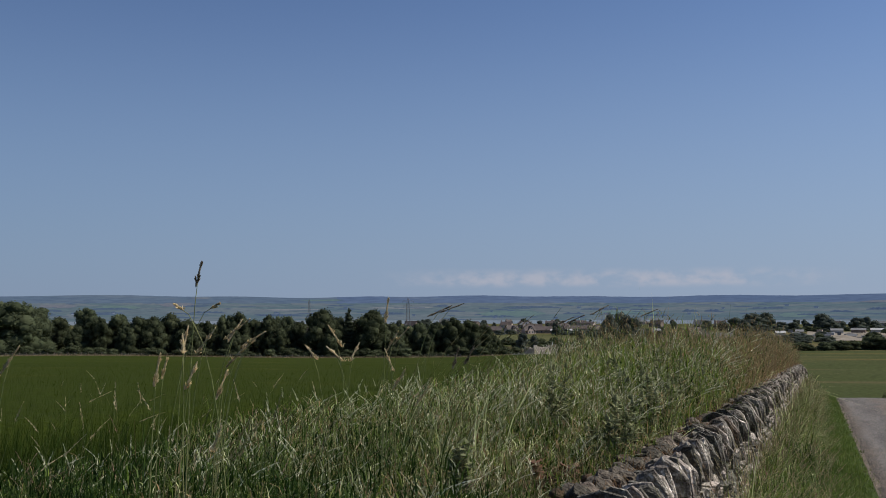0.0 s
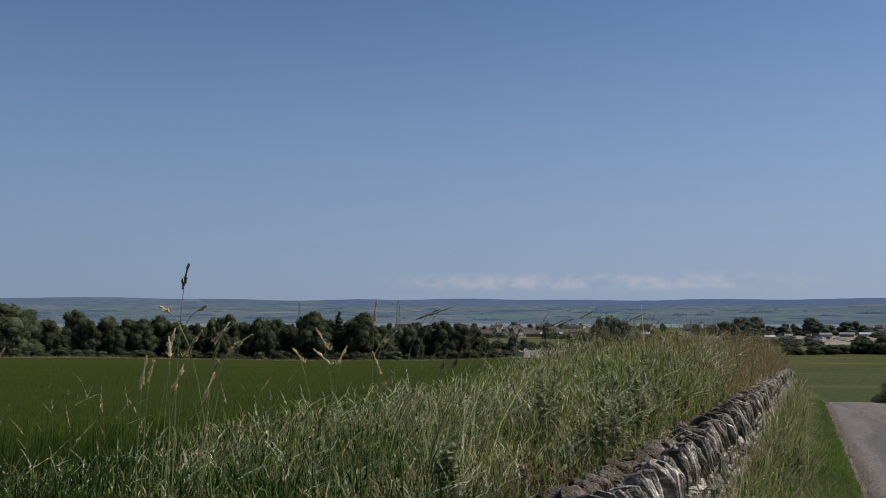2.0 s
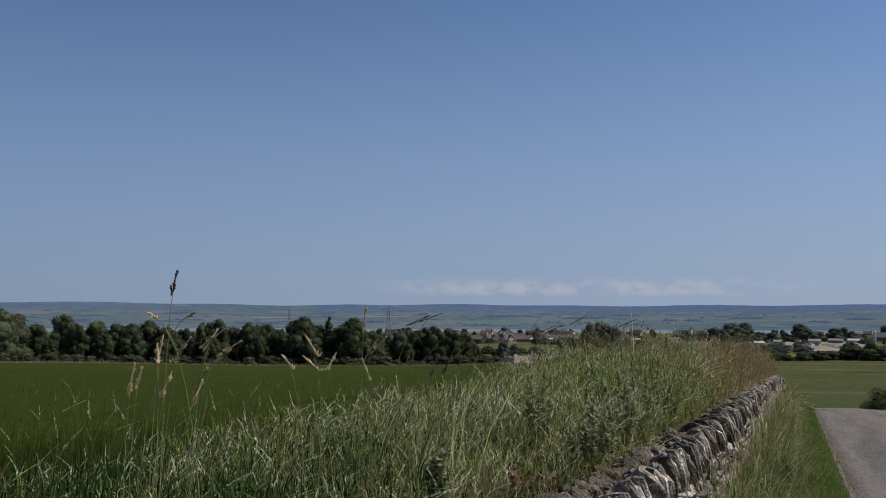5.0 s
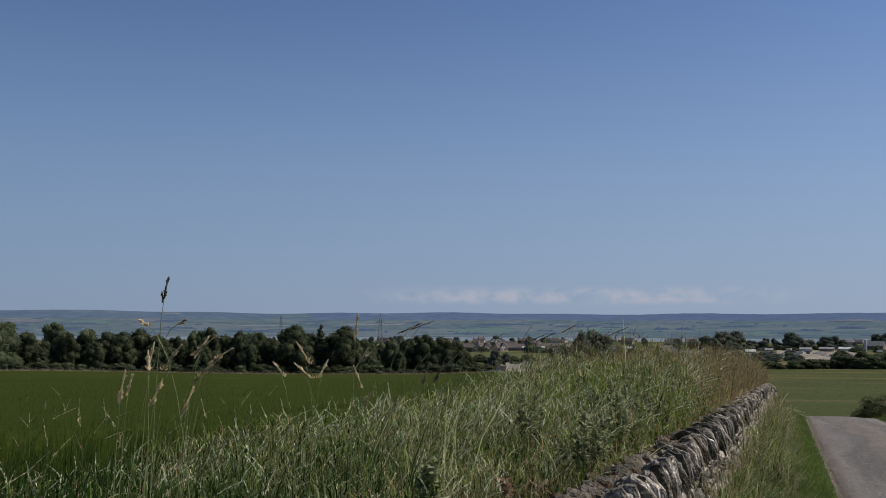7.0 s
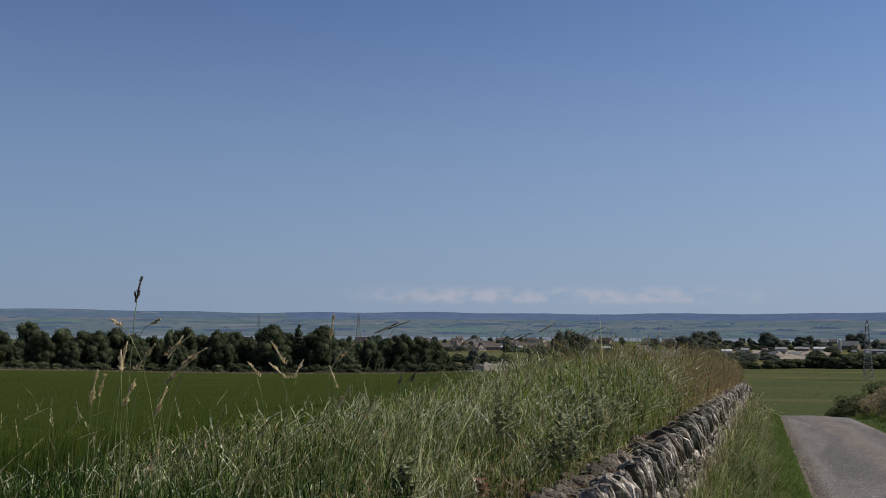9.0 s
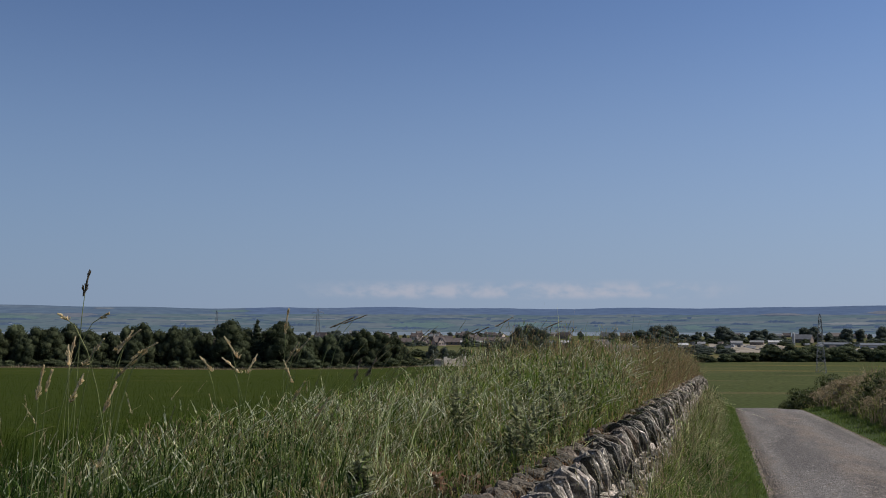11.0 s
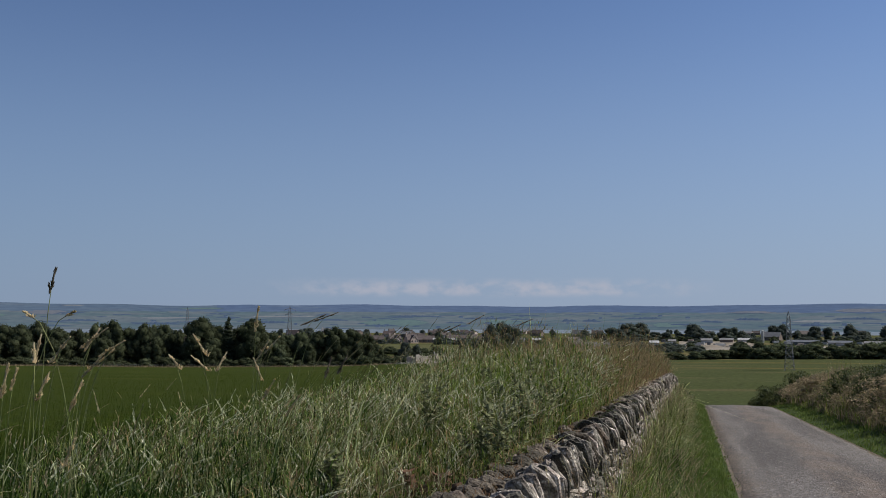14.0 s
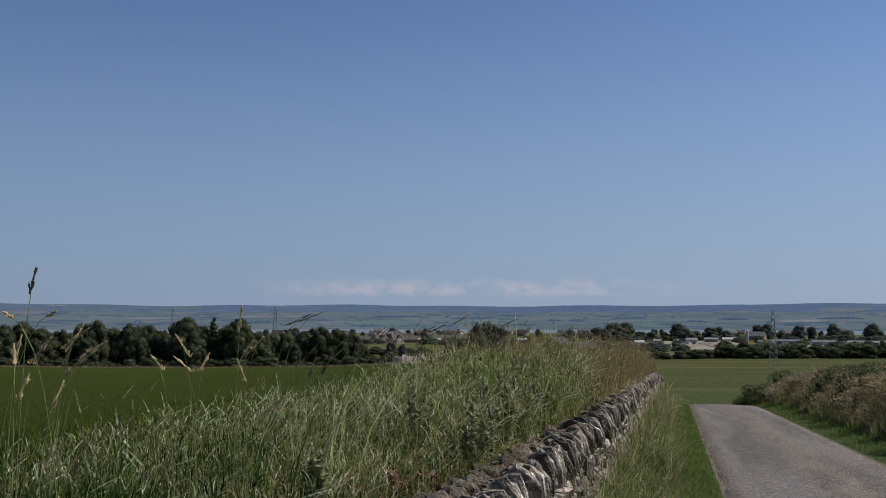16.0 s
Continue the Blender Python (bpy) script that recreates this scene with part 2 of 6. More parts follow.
M["bark"] = material("bark", (0.09, 0.07, 0.05), (0.14, 0.115, 0.09), 3, None, 30, bump=0.8)
M["gorse"] = material("gorse", (0.068, 0.086, 0.028), (0.108, 0.122, 0.044), 1.0, None, 8, rough=0.6, bump=0, vary=0.5, through_light=0.35, spec=0.2)
M["bracken"] = material("bracken", (0.23, 0.185, 0.105), (0.33, 0.27, 0.16), 0.7, (0.14, 0.15, 0.055), 8, rough=0.7, bump=0, vary=0.6, through_light=0.4, spec=0.15)
M["render_white"] = material("render_white", (0.46, 0.36, 0.30), (0.52, 0.42, 0.35), 0.3, None, 4, bump=0.1)
M["render_cream"] = material("render_cream", (0.16, 0.125, 0.10), (0.21, 0.165, 0.135), 0.3, None, 4, bump=0.1)
M["slate"] = material("slate", (0.062, 0.047, 0.043), (0.090, 0.070, 0.063), 0.5, None, 5, rough=0.7, bump=0.3)
M["roof_grey"] = material("roof_grey", (0.15, 0.15, 0.15), (0.20, 0.195, 0.19), 0.3, None, 4, bump=0.2)
M["sheet_white"] = material("sheet_white", (0.34, 0.335, 0.32), (0.43, 0.425, 0.41), 0.3, (0.26, 0.235, 0.20), 4, bump=0.1, rough=0.6)
M["sheet_dark"] = material("sheet_dark", (0.10, 0.105, 0.11), (0.14, 0.145, 0.15), 0.3, None, 4, bump=0.1, rough=0.5)
M["old_stone"] = material("old_stone", (0.44, 0.37, 0.29), (0.56, 0.49, 0.41), 0.8, (0.32, 0.27, 0.21), 5, bump=0.8, depth=0.1)
M["sand"] = material("sand", (0.20, 0.17, 0.13), (0.27, 0.235, 0.19), 0.06, (0.15, 0.125, 0.09), 1.5, bump=0.5, depth=0.3, spec=0.05)
M["glass"] = material("glass", (0.03, 0.035, 0.04), (0.05, 0.055, 0.06), 0.5, None, 3, rough=0.15, bump=0, spec=0.5)
M["steel"] = material("steel", (0.15, 0.155, 0.16), (0.20, 0.20, 0.205), 0.4, None, 6, rough=0.7, bump=0, metal=0.2)
M["timber"] = material("timber", (0.20, 0.16, 0.12), (0.28, 0.23, 0.18), 3, None, 40, bump=0.4)
M["water"] = material("water", (0.13, 0.155, 0.17), (0.15, 0.175, 0.19), 0.004, None, 0.05, rough=0.5, bump=0.1, spec=0.2)
# far shore: distance haze is put into bluish base colours and blue emission
M["far_field"] = material("far_field", (0.046, 0.068, 0.054), (0.058, 0.080, 0.062), 0.0030, (0.082, 0.092, 0.074), 0.03, bump=0, cells=0.0075, stretch=(0.55, 1.0, 1.0), haze_glow=0.125, spec=0.0, rough=1.0)
M["far_hill"] = material("far_hill", (0.036, 0.052, 0.076), (0.044, 0.060, 0.080), 0.0022, (0.068, 0.082, 0.080), 0.02, bump=0, stretch=(0.3, 1.0, 1.0), haze_glow=0.17, spec=0.0, rough=1.0)
M["far_open"] = material("far_open", (0.044, 0.062, 0.070), (0.058, 0.076, 0.076), 0.0040, (0.078, 0.088, 0.080), 0.02, bump=0, stretch=(0.3, 1.0, 1.0), haze_glow=0.15, spec=0.0, rough=1.0)
M["far_house"] = material("far_house", (0.30, 0.31, 0.31), (0.36, 0.36, 0.35), 0.05, None, 0.2, bump=0, haze_glow=0.14, spec=0.0, rough=1.0)
M["far_stubble"] = material("far_stubble", (0.120, 0.124, 0.104), (0.145, 0.145, 0.118), 0.01, None, 0.05, bump=0, haze_glow=0.125, spec=0.0, rough=1.0)
M["far_tan"] = material("far_tan", (0.088, 0.088, 0.078), (0.102, 0.098, 0.084), 0.01, None, 0.05, bump=0, haze_glow=0.125, spec=0.0, rough=1.0)
M["far_green"] = material("far_green", (0.060, 0.092, 0.062), (0.072, 0.104, 0.066), 0.006, None, 0.05, bump=0, haze_glow=0.125, spec=0.0, rough=1.0)
M["far_wood"] = material("far_wood", (0.026, 0.038, 0.040), (0.034, 0.046, 0.046), 0.01, None, 0.06, bump=0, haze_glow=0.16, spec=0.0, rough=1.0)
M["town_field"] = material("town_field", (0.052, 0.060, 0.020), (0.070, 0.074, 0.026), 0.01, (0.12, 0.10, 0.046), 0.3, bump=0, cells=0.008, stretch=(0.5, 1, 1), spec=0.02, rough=1.0)

# pale blades; sun glints on the grass are put into their colour too
M["pale_glint_blade"] = material("pale_glint_blade", (0.46, 0.51, 0.21), (0.64, 0.66, 0.34), 1.4, None, 8, rough=0.45, bump=0, vary=0.45, through_light=0.38, spec=0.25)
# shade in the gaps between tussocks is put into this darker blade colour
M["gap_shade_blade"] = material("gap_shade_blade", (0.018, 0.038, 0.007), (0.030, 0.056, 0.010), 1.4, None, 8, rough=0.6, bump=0, vary=0.5, through_light=0.35, spec=0.06)
M["turf_blade"] = material("turf_blade", (0.105, 0.155, 0.030), (0.140, 0.195, 0.044), 1.5, (0.185, 0.185, 0.075), 8, rough=0.6, bump=0, vary=0.35, through_light=0.40, spec=0.15)
M["rust_seed"] = material("rust_seed", (0.30, 0.19, 0.12), (0.40, 0.28, 0.18), 3, (0.24, 0.13, 0.085), 40, rough=0.6, bump=0, vary=0.4, through_light=0.40)
M["pale_stem"] = material("pale_stem", (0.20, 0.25, 0.08), (0.32, 0.35, 0.14), 3, None, 30, rough=0.6, bump=0, vary=0.3, spec=0.15)
# pale seed spikes, with the sun's glint put into their colour
M["spike"] = material("spike", (0.60, 0.60, 0.38), (0.76, 0.73, 0.52), 3, None, 40, rough=0.5, bump=0, vary=0.4, through_light=0.4, spec=0.3)
M["dark_seed"] = material("dark_seed", (0.20, 0.17, 0.085), (0.29, 0.24, 0.13), 3, None, 40, rough=0.7, bump=0, vary=0.4, through_light=0.4, spec=0.05)
M["thistle"] = material("thistle", (0.085, 0.100, 0.042), (0.215, 0.225, 0.120), 9, None, 30, rough=0.7, bump=0, vary=0.55, through_light=0.25, spec=0.05)
# haze over the plain is put into this greyed leaf colour
M["leaf_haze"] = material("leaf_haze", (0.092, 0.108, 0.084), (0.115, 0.130, 0.102), 0.12, None, 1.2, rough=0.8, bump=0, vary=0.22, through_light=0.52, spec=0.05)
M["tan_blade"] = material("tan_blade", (0.25, 0.20, 0.11), (0.36, 0.29, 0.17), 0.5, (0.30, 0.20, 0.13), 8, rough=0.6, bump=0, vary=0.5, through_light=0.4, spec=0.2)
M["rust_blade"] = material("rust_blade", (0.16, 0.085, 0.036), (0.26, 0.155, 0.072), 2.0, (0.10, 0.060, 0.028), 12, rough=0.7, bump=0, vary=0.5, through_light=0.3, spec=0.15)
M["pale_seed"] = material("pale_seed", (0.60, 0.49, 0.28), (0.74, 0.63, 0.40), 8, (0.40, 0.31, 0.17), 60, rough=0.6, bump=0, vary=0.3, through_light=0.45)
M["barn_wall"] = material("barn_wall", (0.085, 0.066, 0.052), (0.12, 0.095, 0.075), 0.6, None, 5, bump=0.2)
M["dark_head"] = material("dark_head", (0.10, 0.080, 0.052), (0.24, 0.20, 0.14), 30, None, 80, rough=0.7, bump=0, vary=0.5, through_light=0.15, spec=0.1)
# mossy stone; shade on the wall's field side is also in the colour
M["stone_moss_shade"] = material("stone_moss_shade", (0.052, 0.042, 0.030), (0.110, 0.090, 0.064), 9.0, (0.22, 0.19, 0.142), 45, bump=1.0, vary=0.6, by="object", depth=0.03, grit=0.5)


# ---- helpers for meshes ----
def mesh_of(name, verts, faces, mat):
    """A mesh from numpy arrays: verts (N, 3), faces a list of integer arrays (F, 3) or (F, 4)."""
    me = bpy.data.meshes.new(name)
    verts = np.asarray(verts, dtype=np.float32)
    me.vertices.add(len(verts))
    me.vertices.foreach_set("co", verts.ravel())
    loops = np.concatenate([np.asarray(f).ravel() for f in faces]).astype(np.int32)
    sizes = np.concatenate([np.full(len(f), np.asarray(f).shape[1]) for f in faces]).astype(np.int32)
    me.loops.add(len(loops))
    me.loops.foreach_set("vertex_index", loops)
    me.polygons.add(len(sizes))
    me.polygons.foreach_set("loop_start", np.concatenate([[0], np.cumsum(sizes)[:-1]]).astype(np.int32))
    me.polygons.foreach_set("loop_total", sizes)
    me.update(calc_edges=True)
    me.materials.append(mat)
    return me


def part(name, bm, mat, parent=None, label="", smooth=False):
    me = bpy.data.meshes.new(name)
    bm.to_mesh(me)
    bm.free()
    me.materials.append(mat)
    if smooth:
        me.polygons.foreach_set("use_smooth", [True] * len(me.polygons))
    ob = new(name, me)
    ob.parent = parent
    return tagged(ob, label)


def part_of(name, me, parent=None, label=""):
    ob = new(name, me)
    ob.parent = parent
    return tagged(ob, label)


def thing(name, label, category, group="", kind=""):
    return tagged(new(name), label, category, group, kind)


def add_box(bm, c, s, m=None):
    """A box of centre c and size s into bm."""
    r = bmesh.ops.create_cube(bm, size=1.0)
    t = Matrix.Translation(c) @ Matrix.Diagonal((*s, 1))
    bmesh.ops.transform(bm, matrix=(m @ t) if m else t, verts=r["verts"])
    return r["verts"]


def box(c, s):
    bm = bmesh.new()
    add_box(bm, c, s)
    return bm


def add_rod(bm, p, q, r1, r2=None, sides=6):
    p, q = Vector(p), Vector(q)
    d = q - p
    res = bmesh.ops.create_cone(bm, cap_ends=True, segments=sides, radius1=r1, radius2=r1 if r2 is None else r2, depth=d.length)
    bmesh.ops.transform(bm, matrix=Matrix.Translation((p + q) / 2) @ d.to_track_quat("Z", "Y").to_matrix().to_4x4(), verts=res["verts"])


def smooth01(v, lo, hi):
    t = np.clip((np.asarray(v, dtype=float) - lo) / (hi - lo), 0, 1)
    return t * t * (3 - 2 * t)


def xy(al, n):
    """Along the lane and to its right, as world x and y."""
    return al * SA + n * CA, al * CA - n * SA


def at_bearing(az, d):
    return d * math.sin(radians(az)), d * math.cos(radians(az))


# ---- the lie of the land; the eye is at height 0 ----
LANE = np.array([(-3000, 9), (-300, 9), (-60, 1.30), (0, -1.62), (40, -3.58), (46, -3.90), (50, -4.25), (55, -4.80), (70, -6.50),
                 (100, -9.4), (150, -13.5), (190, -15.5), (230, -16.0), (450, -16.0)])
PLAIN = np.array([(0, -16), (450, -16), (1000, -19), (1500, -23), (2000, -29), (2300, -34), (2450, -38), (3400, -38)])


def lane_z(al):
    return np.interp(al, LANE[:, 0], LANE[:, 1])


def crest_z(al):
    return -0.60 - 0.0395 * al - 0.03 * np.maximum(np.asarray(al, dtype=float) - 46, 0)


def land(x, y):
    """Height of the ground."""
    x, y = np.asarray(x, dtype=float), np.asarray(y, dtype=float)
    al, n = x * SA + y * CA, x * CA - y * SA
    d = np.hypot(x, y)
    az = np.degrees(np.arctan2(x, y))
    plain = np.interp(d, PLAIN[:, 0], PLAIN[:, 1])
    far = smooth01(d, 300, 430)
    # lane, its verges and the low pasture past the brow
    right = lane_z(al)
    verge = 0.05 + 0.24 * smooth01(-n, -0.1, 0.6)
    right = right + np.where(n < 0.5, verge * smooth01(al, 75, 55), 0) + np.where(n > 3.6, 0.30 * smooth01(n, 3.6, 5.6) * smooth01(al, 90, 60), 0)
    right = right * (1 - far) + plain * far
    # barley field, which falls evenly
    front = smooth01(al, -40, 10)
    left = -1.0 - (0.041 + 0.006 * smooth01(az, -24, -6) - 0.0035 * smooth01(az, 0, 6)) * d * front - (1 - front) * al * 0.02
    left = left * (1 - far) + plain * far
    bank = crest_z(al) - 0.34
    k = smooth01(n, -7.0, -4.0) * smooth01(d, 130, 70)
    left = left * (1 - k) + bank * k
    w = smooth01(n, -0.86, -0.84) * (d < 80) + (d >= 80) * smooth01(n, -10 - 0.1 * d, 0)
    z = left * (1 - w) + right * w
    return z


def ground_grid(name, als, ns, mat):
    g = np.array([[xy(a, n) for n in ns] for a in als])
    z = land(g[..., 0], g[..., 1])
    v = np.concatenate([g, z[..., None]], 2).reshape(-1, 3)
    i, j = np.meshgrid(np.arange(len(als) - 1), np.arange(len(ns) - 1), indexing="ij")
    q = (i * len(ns) + j).ravel()
    return mesh_of(name, v, [np.stack([q, q + 1, q + len(ns) + 1, q + len(ns)], 1)[:, ::-1]], mat)


def shade(me):
    me.polygons.foreach_set("use_smooth", [True] * len(me.polygons))
    return me


far_steps = [80 * 1.06 ** k for k in range(1, 64)]
als = [-v for v in far_steps[::-1]] + list(np.arange(-80, -8, 4.0)) + list(np.arange(-8, 80.1, 1.0)) + far_steps
side = [12 * 1.09 ** k for k in range(1, 66)]
ns = [-v for v in side[::-1]] + list(np.arange(-12, -1.3, 0.6)) + [-1.05, -0.87, -0.85, -0.83, -0.6, -0.3, 0.0, 0.3, 0.55, 0.6, 1.2, 2.0, 2.8, 3.5, 3.6, 4.2, 4.8, 5.5, 6.5, 8, 10, 12] + side
tagged(new("ground", shade(ground_grid("ground", als, ns, M["town_field"]))), "gently falling farmland of grass and soil", "ground", kind="structure")

# near soil under grass, a thin sheet over the land
def sheet(name, als, ns, lift, mat, label, category, kind="structure"):
    me = ground_grid(name, als, ns, mat)
    co = np.empty(len(me.vertices) * 3, dtype=np.float32)
    me.vertices.foreach_get("co", co)
    co = co.reshape(-1, 3)
    co[:, 2] += lift
    me.vertices.foreach_set("co", co.ravel())
    return tagged(new(name, shade(me)), label, category, kind=kind)


sheet("bank", list(np.arange(-12, 80.1, 1.0)), [-12.0, -11, -10, -9, -8, -7, -6.4, -5.8, -5.2, -4.6, -4, -3.4, -2.8, -2.2, -1.6, -1.05, -0.88], 0.012, M["turf"], "turf bank under rough field margin grass", "ground")
sheet("verge", list(np.arange(-12, 80.1, 1.0)), [-0.82, -0.6, -0.3, 0.0, 0.3, 0.49, 0.51, 0.61], 0.036, M["turf"], "close turf of grassy roadside verge", "ground")
sheet("lane_edge", list(np.arange(-12, 80.1, 1.0)), [0.59, 0.70, 0.82], 0.033, M["edge_earth"], "bare brown earth along lane edge", "ground")
sheet("lane_edge", list(np.arange(-12, 80.1, 1.0)), [3.30, 3.45, 3.53], 0.033, M["edge_earth"], "bare brown earth along lane edge", "ground")
sheet("verge_far_side", list(np.arange(-12, 110.1, 1.0)), [3.45, 3.6, 4.2, 4.8, 5.5, 6.5, 8, 10, 12, 14], 0.012, M["turf"], "turf of grassy bank beside lane", "ground")

# the lane: a slightly crowned strip
LANE_L, LANE_R = 0.67, 3.45
lane_al = np.concatenate([np.arange(-40, 4, 1.0), np.arange(4, 34, 0.2), np.arange(34, 150, 0.75)])
lane_n = np.array([LANE_L - 0.03, *np.linspace(LANE_L, LANE_R, 13), LANE_R + 0.03])
rows = []
for a in lane_al:
    wob = 0.05 * noise.noise((a * 0.8, 0, 0)) + 0.035 * noise.noise((a * 2.7, 4, 0))
    for k, n in enumerate(lane_n):
        nn = n + (wob if k < 2 else (-wob if k > 12 else 0))
        crown = 0.05 * (1 - ((n - 2.05) / 1.48) ** 2) - 0.012 * (abs(abs(n - 2.05) - 0.75) < 0.25)
        rows.append((nn, a, float(lane_z(a)) + (-0.10 if k in (0, 14) else 0.03 + crown)))
i, j = np.meshgrid(np.arange(len(lane_al) - 1), np.arange(14), indexing="ij")
q = (i * 15 + j).ravel()
road = new("road", shade(mesh_of("road", rows, [np.stack([q, q + 15, q + 16, q + 1], 1)[:, ::-1]], M["asphalt"])))
road.matrix_basis = pose(0, 0, 0, 0, 0, -A_DEG)
tagged(road, "worn grey single-track lane of chipped asphalt", "road", kind="structure")

# ---- pasture beyond the brow, and other fields of the plain ----
def field(name, az0, az1, d0, d1, lift, mat, label, steps=24):
    v = []
    for r in np.linspace(0, 1, steps):
        for s in np.linspace(0, 1, steps):
            az = az0 + (az1 - az0) * s
            da = d0(az) if callable(d0) else d0
            db = d1(az) if callable(d1) else d1
            x, y = at_bearing(az, da + (db - da) * r)
            v.append((x, y, float(land(x, y)) + lift))
    i, j = np.meshgrid(np.arange(steps - 1), np.arange(steps - 1), indexing="ij")
    q = (i * steps + j).ravel()
    me = mesh_of(name, v, [np.stack([q, q + 1, q + steps + 1, q + steps], 1)], mat)
    return tagged(new(name, shade(me)), label, "field", kind="structure")


field("pasture", 15.5, 48, 120, lambda az: 396 + 3.6 * (az - 20), 0.03, M["pasture"], "smooth green pasture with paler mown bands", 40)
for az_a, az_b, da, db, name, label in ((16, 46, 372, 377, "mown_band", "narrow band of pale cut grass"), (16, 30, 330, 334, "mown_band", "narrow band of pale cut grass")):
    field(name, az_a, az_b, lambda az, da=da: da + 1.4 * (az - 20), lambda az, db=db: db + 1.6 * (az - 20), 0.06, M["mown"], label, 20)
field("meadow", 1.5, 9.5, 470, 640, 0.05, M["straw_field"], "pale cut meadow below houses")

# barley canopy
v, rows_n, cols_n = [], 60, 70
for az in np.linspace(-95, 18.5, rows_n):
    d0 = 4.4 / math.sin(radians(A_DEG - az))
    for r in np.linspace(0, 1, cols_n):
        d = d0 * (300 / d0) ** r
        x, y = at_bearing(az, d)
        v.append((x, y, float(land(x, y)) + 0.46 * float(smooth01(d, d0, d0 + 2.6)) - 0.02 + 0.03 * noise.noise((x * 0.3, y * 0.3, 0))))
i, j = np.meshgrid(np.arange(rows_n - 1), np.arange(cols_n - 1), indexing="ij")
q = (i * cols_n + j).ravel()
tagged(new("barley_field", shade(mesh_of("barley_field", v, [np.stack([q, q + 1, q + cols_n + 1, q + cols_n], 1)], M["barley"]))),
       "wide field of green unripe barley", "crop", kind="stuff")

# ---- firth and the far shore ----
v = []
for a in np.linspace(-60, 75, 28):
    for d in (2250, 2700, 3150):
        v.append((*at_bearing(a, d), -35.0))
i, j = np.meshgrid(np.arange(27), np.arange(2), indexing="ij")
q = (i * 3 + j).ravel()
tagged(new("water", mesh_of("water", v, [np.stack([q, q + 1, q + 4, q + 3], 1)], M["water"])), "calm blue-grey firth between low shores", "water", kind="structure")


def shore_z(az, d):
    """Fields rise slowly from the shore, then a long wooded ridge."""
    ridge = 0.0134 + 0.0006 * math.sin(az * 0.31 + 1.0) + 0.00035 * math.sin(az * 0.9) + 0.0022 * float(smooth01(az, 22, 31)) + 0.0007 * float(smooth01(az, -14, -18)) - 0.0012 * float(smooth01(az, -20, -26))
    s = np.interp(d, (3050, 3200, 3500, 3900, 4200, 4600, 4800), (-0.0120, -0.0108, -0.0060, 0.0000, 0.0055, ridge, ridge - 0.004))
    roll = 0.0009 * noise.noise((az * 0.22, d * 0.004, 3.0)) * float(smooth01(d, 3150, 3500))
    return (s + roll) * d


def shore(name, d0, d1, steps, mat, label, fine=0.0, az0=-60.0, az1=75.0):
    v, na = [], 8 + int((az1 - az0) * 2.6)
    for a in np.linspace(az0, az1, na):
        for d in np.linspace(d0, d1, steps):
            z = shore_z(a, d) + fine * (noise.noise((a * 7, d * 0.01, 0)) + 0.6 * noise.noise((a * 23, d * 0.02, 5)))
            v.append((*at_bearing(a, d), z))
    i, j = np.meshgrid(np.arange(na - 1), np.arange(steps - 1), indexing="ij")
    q = (i * steps + j).ravel()
    me = mesh_of(name, v, [np.stack([q, q + 1, q + steps + 1, q + steps], 1)], mat)
    return tagged(new(name, shade(me)), label, "hills", kind="structure")


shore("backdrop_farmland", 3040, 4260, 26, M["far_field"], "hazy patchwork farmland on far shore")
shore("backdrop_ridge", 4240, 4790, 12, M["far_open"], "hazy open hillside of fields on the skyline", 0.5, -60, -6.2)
shore("backdrop_ridge", 4240, 4790, 12, M["far_hill"], "long wooded ridge on the skyline, blue with painted haze", 1.6, -6.2, 75)


def far_patch(az0, az1, low, high, mat, label):
    """One field of the far shore, between two slopes of sight, laid just over the land."""
    d0, d1 = (float(np.interp(e, (-0.0108, -0.006, 0.0, 0.0055, 0.0134), (3200, 3500, 3900, 4200, 4600))) for e in (low, high))
    v, across = [], 14
    for k in range(across):
        a = az0 + (az1 - az0) * k / (across - 1)
        for e in (0.0, 0.5, 1.0):
            thin = min(1.0, 5 * min(k + 0.3, across - 0.7 - k) / across)
            d = (d0 + d1) / 2 + (d1 - d0) * thin * (e - 0.5) + 7 * noise.noise((a * 2.3, e, az0))
            v.append((*at_bearing(a, d), shore_z(a, d) + 1.2))
    q = np.array([k * 3 + e for k in range(across - 1) for e in (0, 1)])
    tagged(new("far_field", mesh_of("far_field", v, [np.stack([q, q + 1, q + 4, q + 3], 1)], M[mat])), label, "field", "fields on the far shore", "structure")


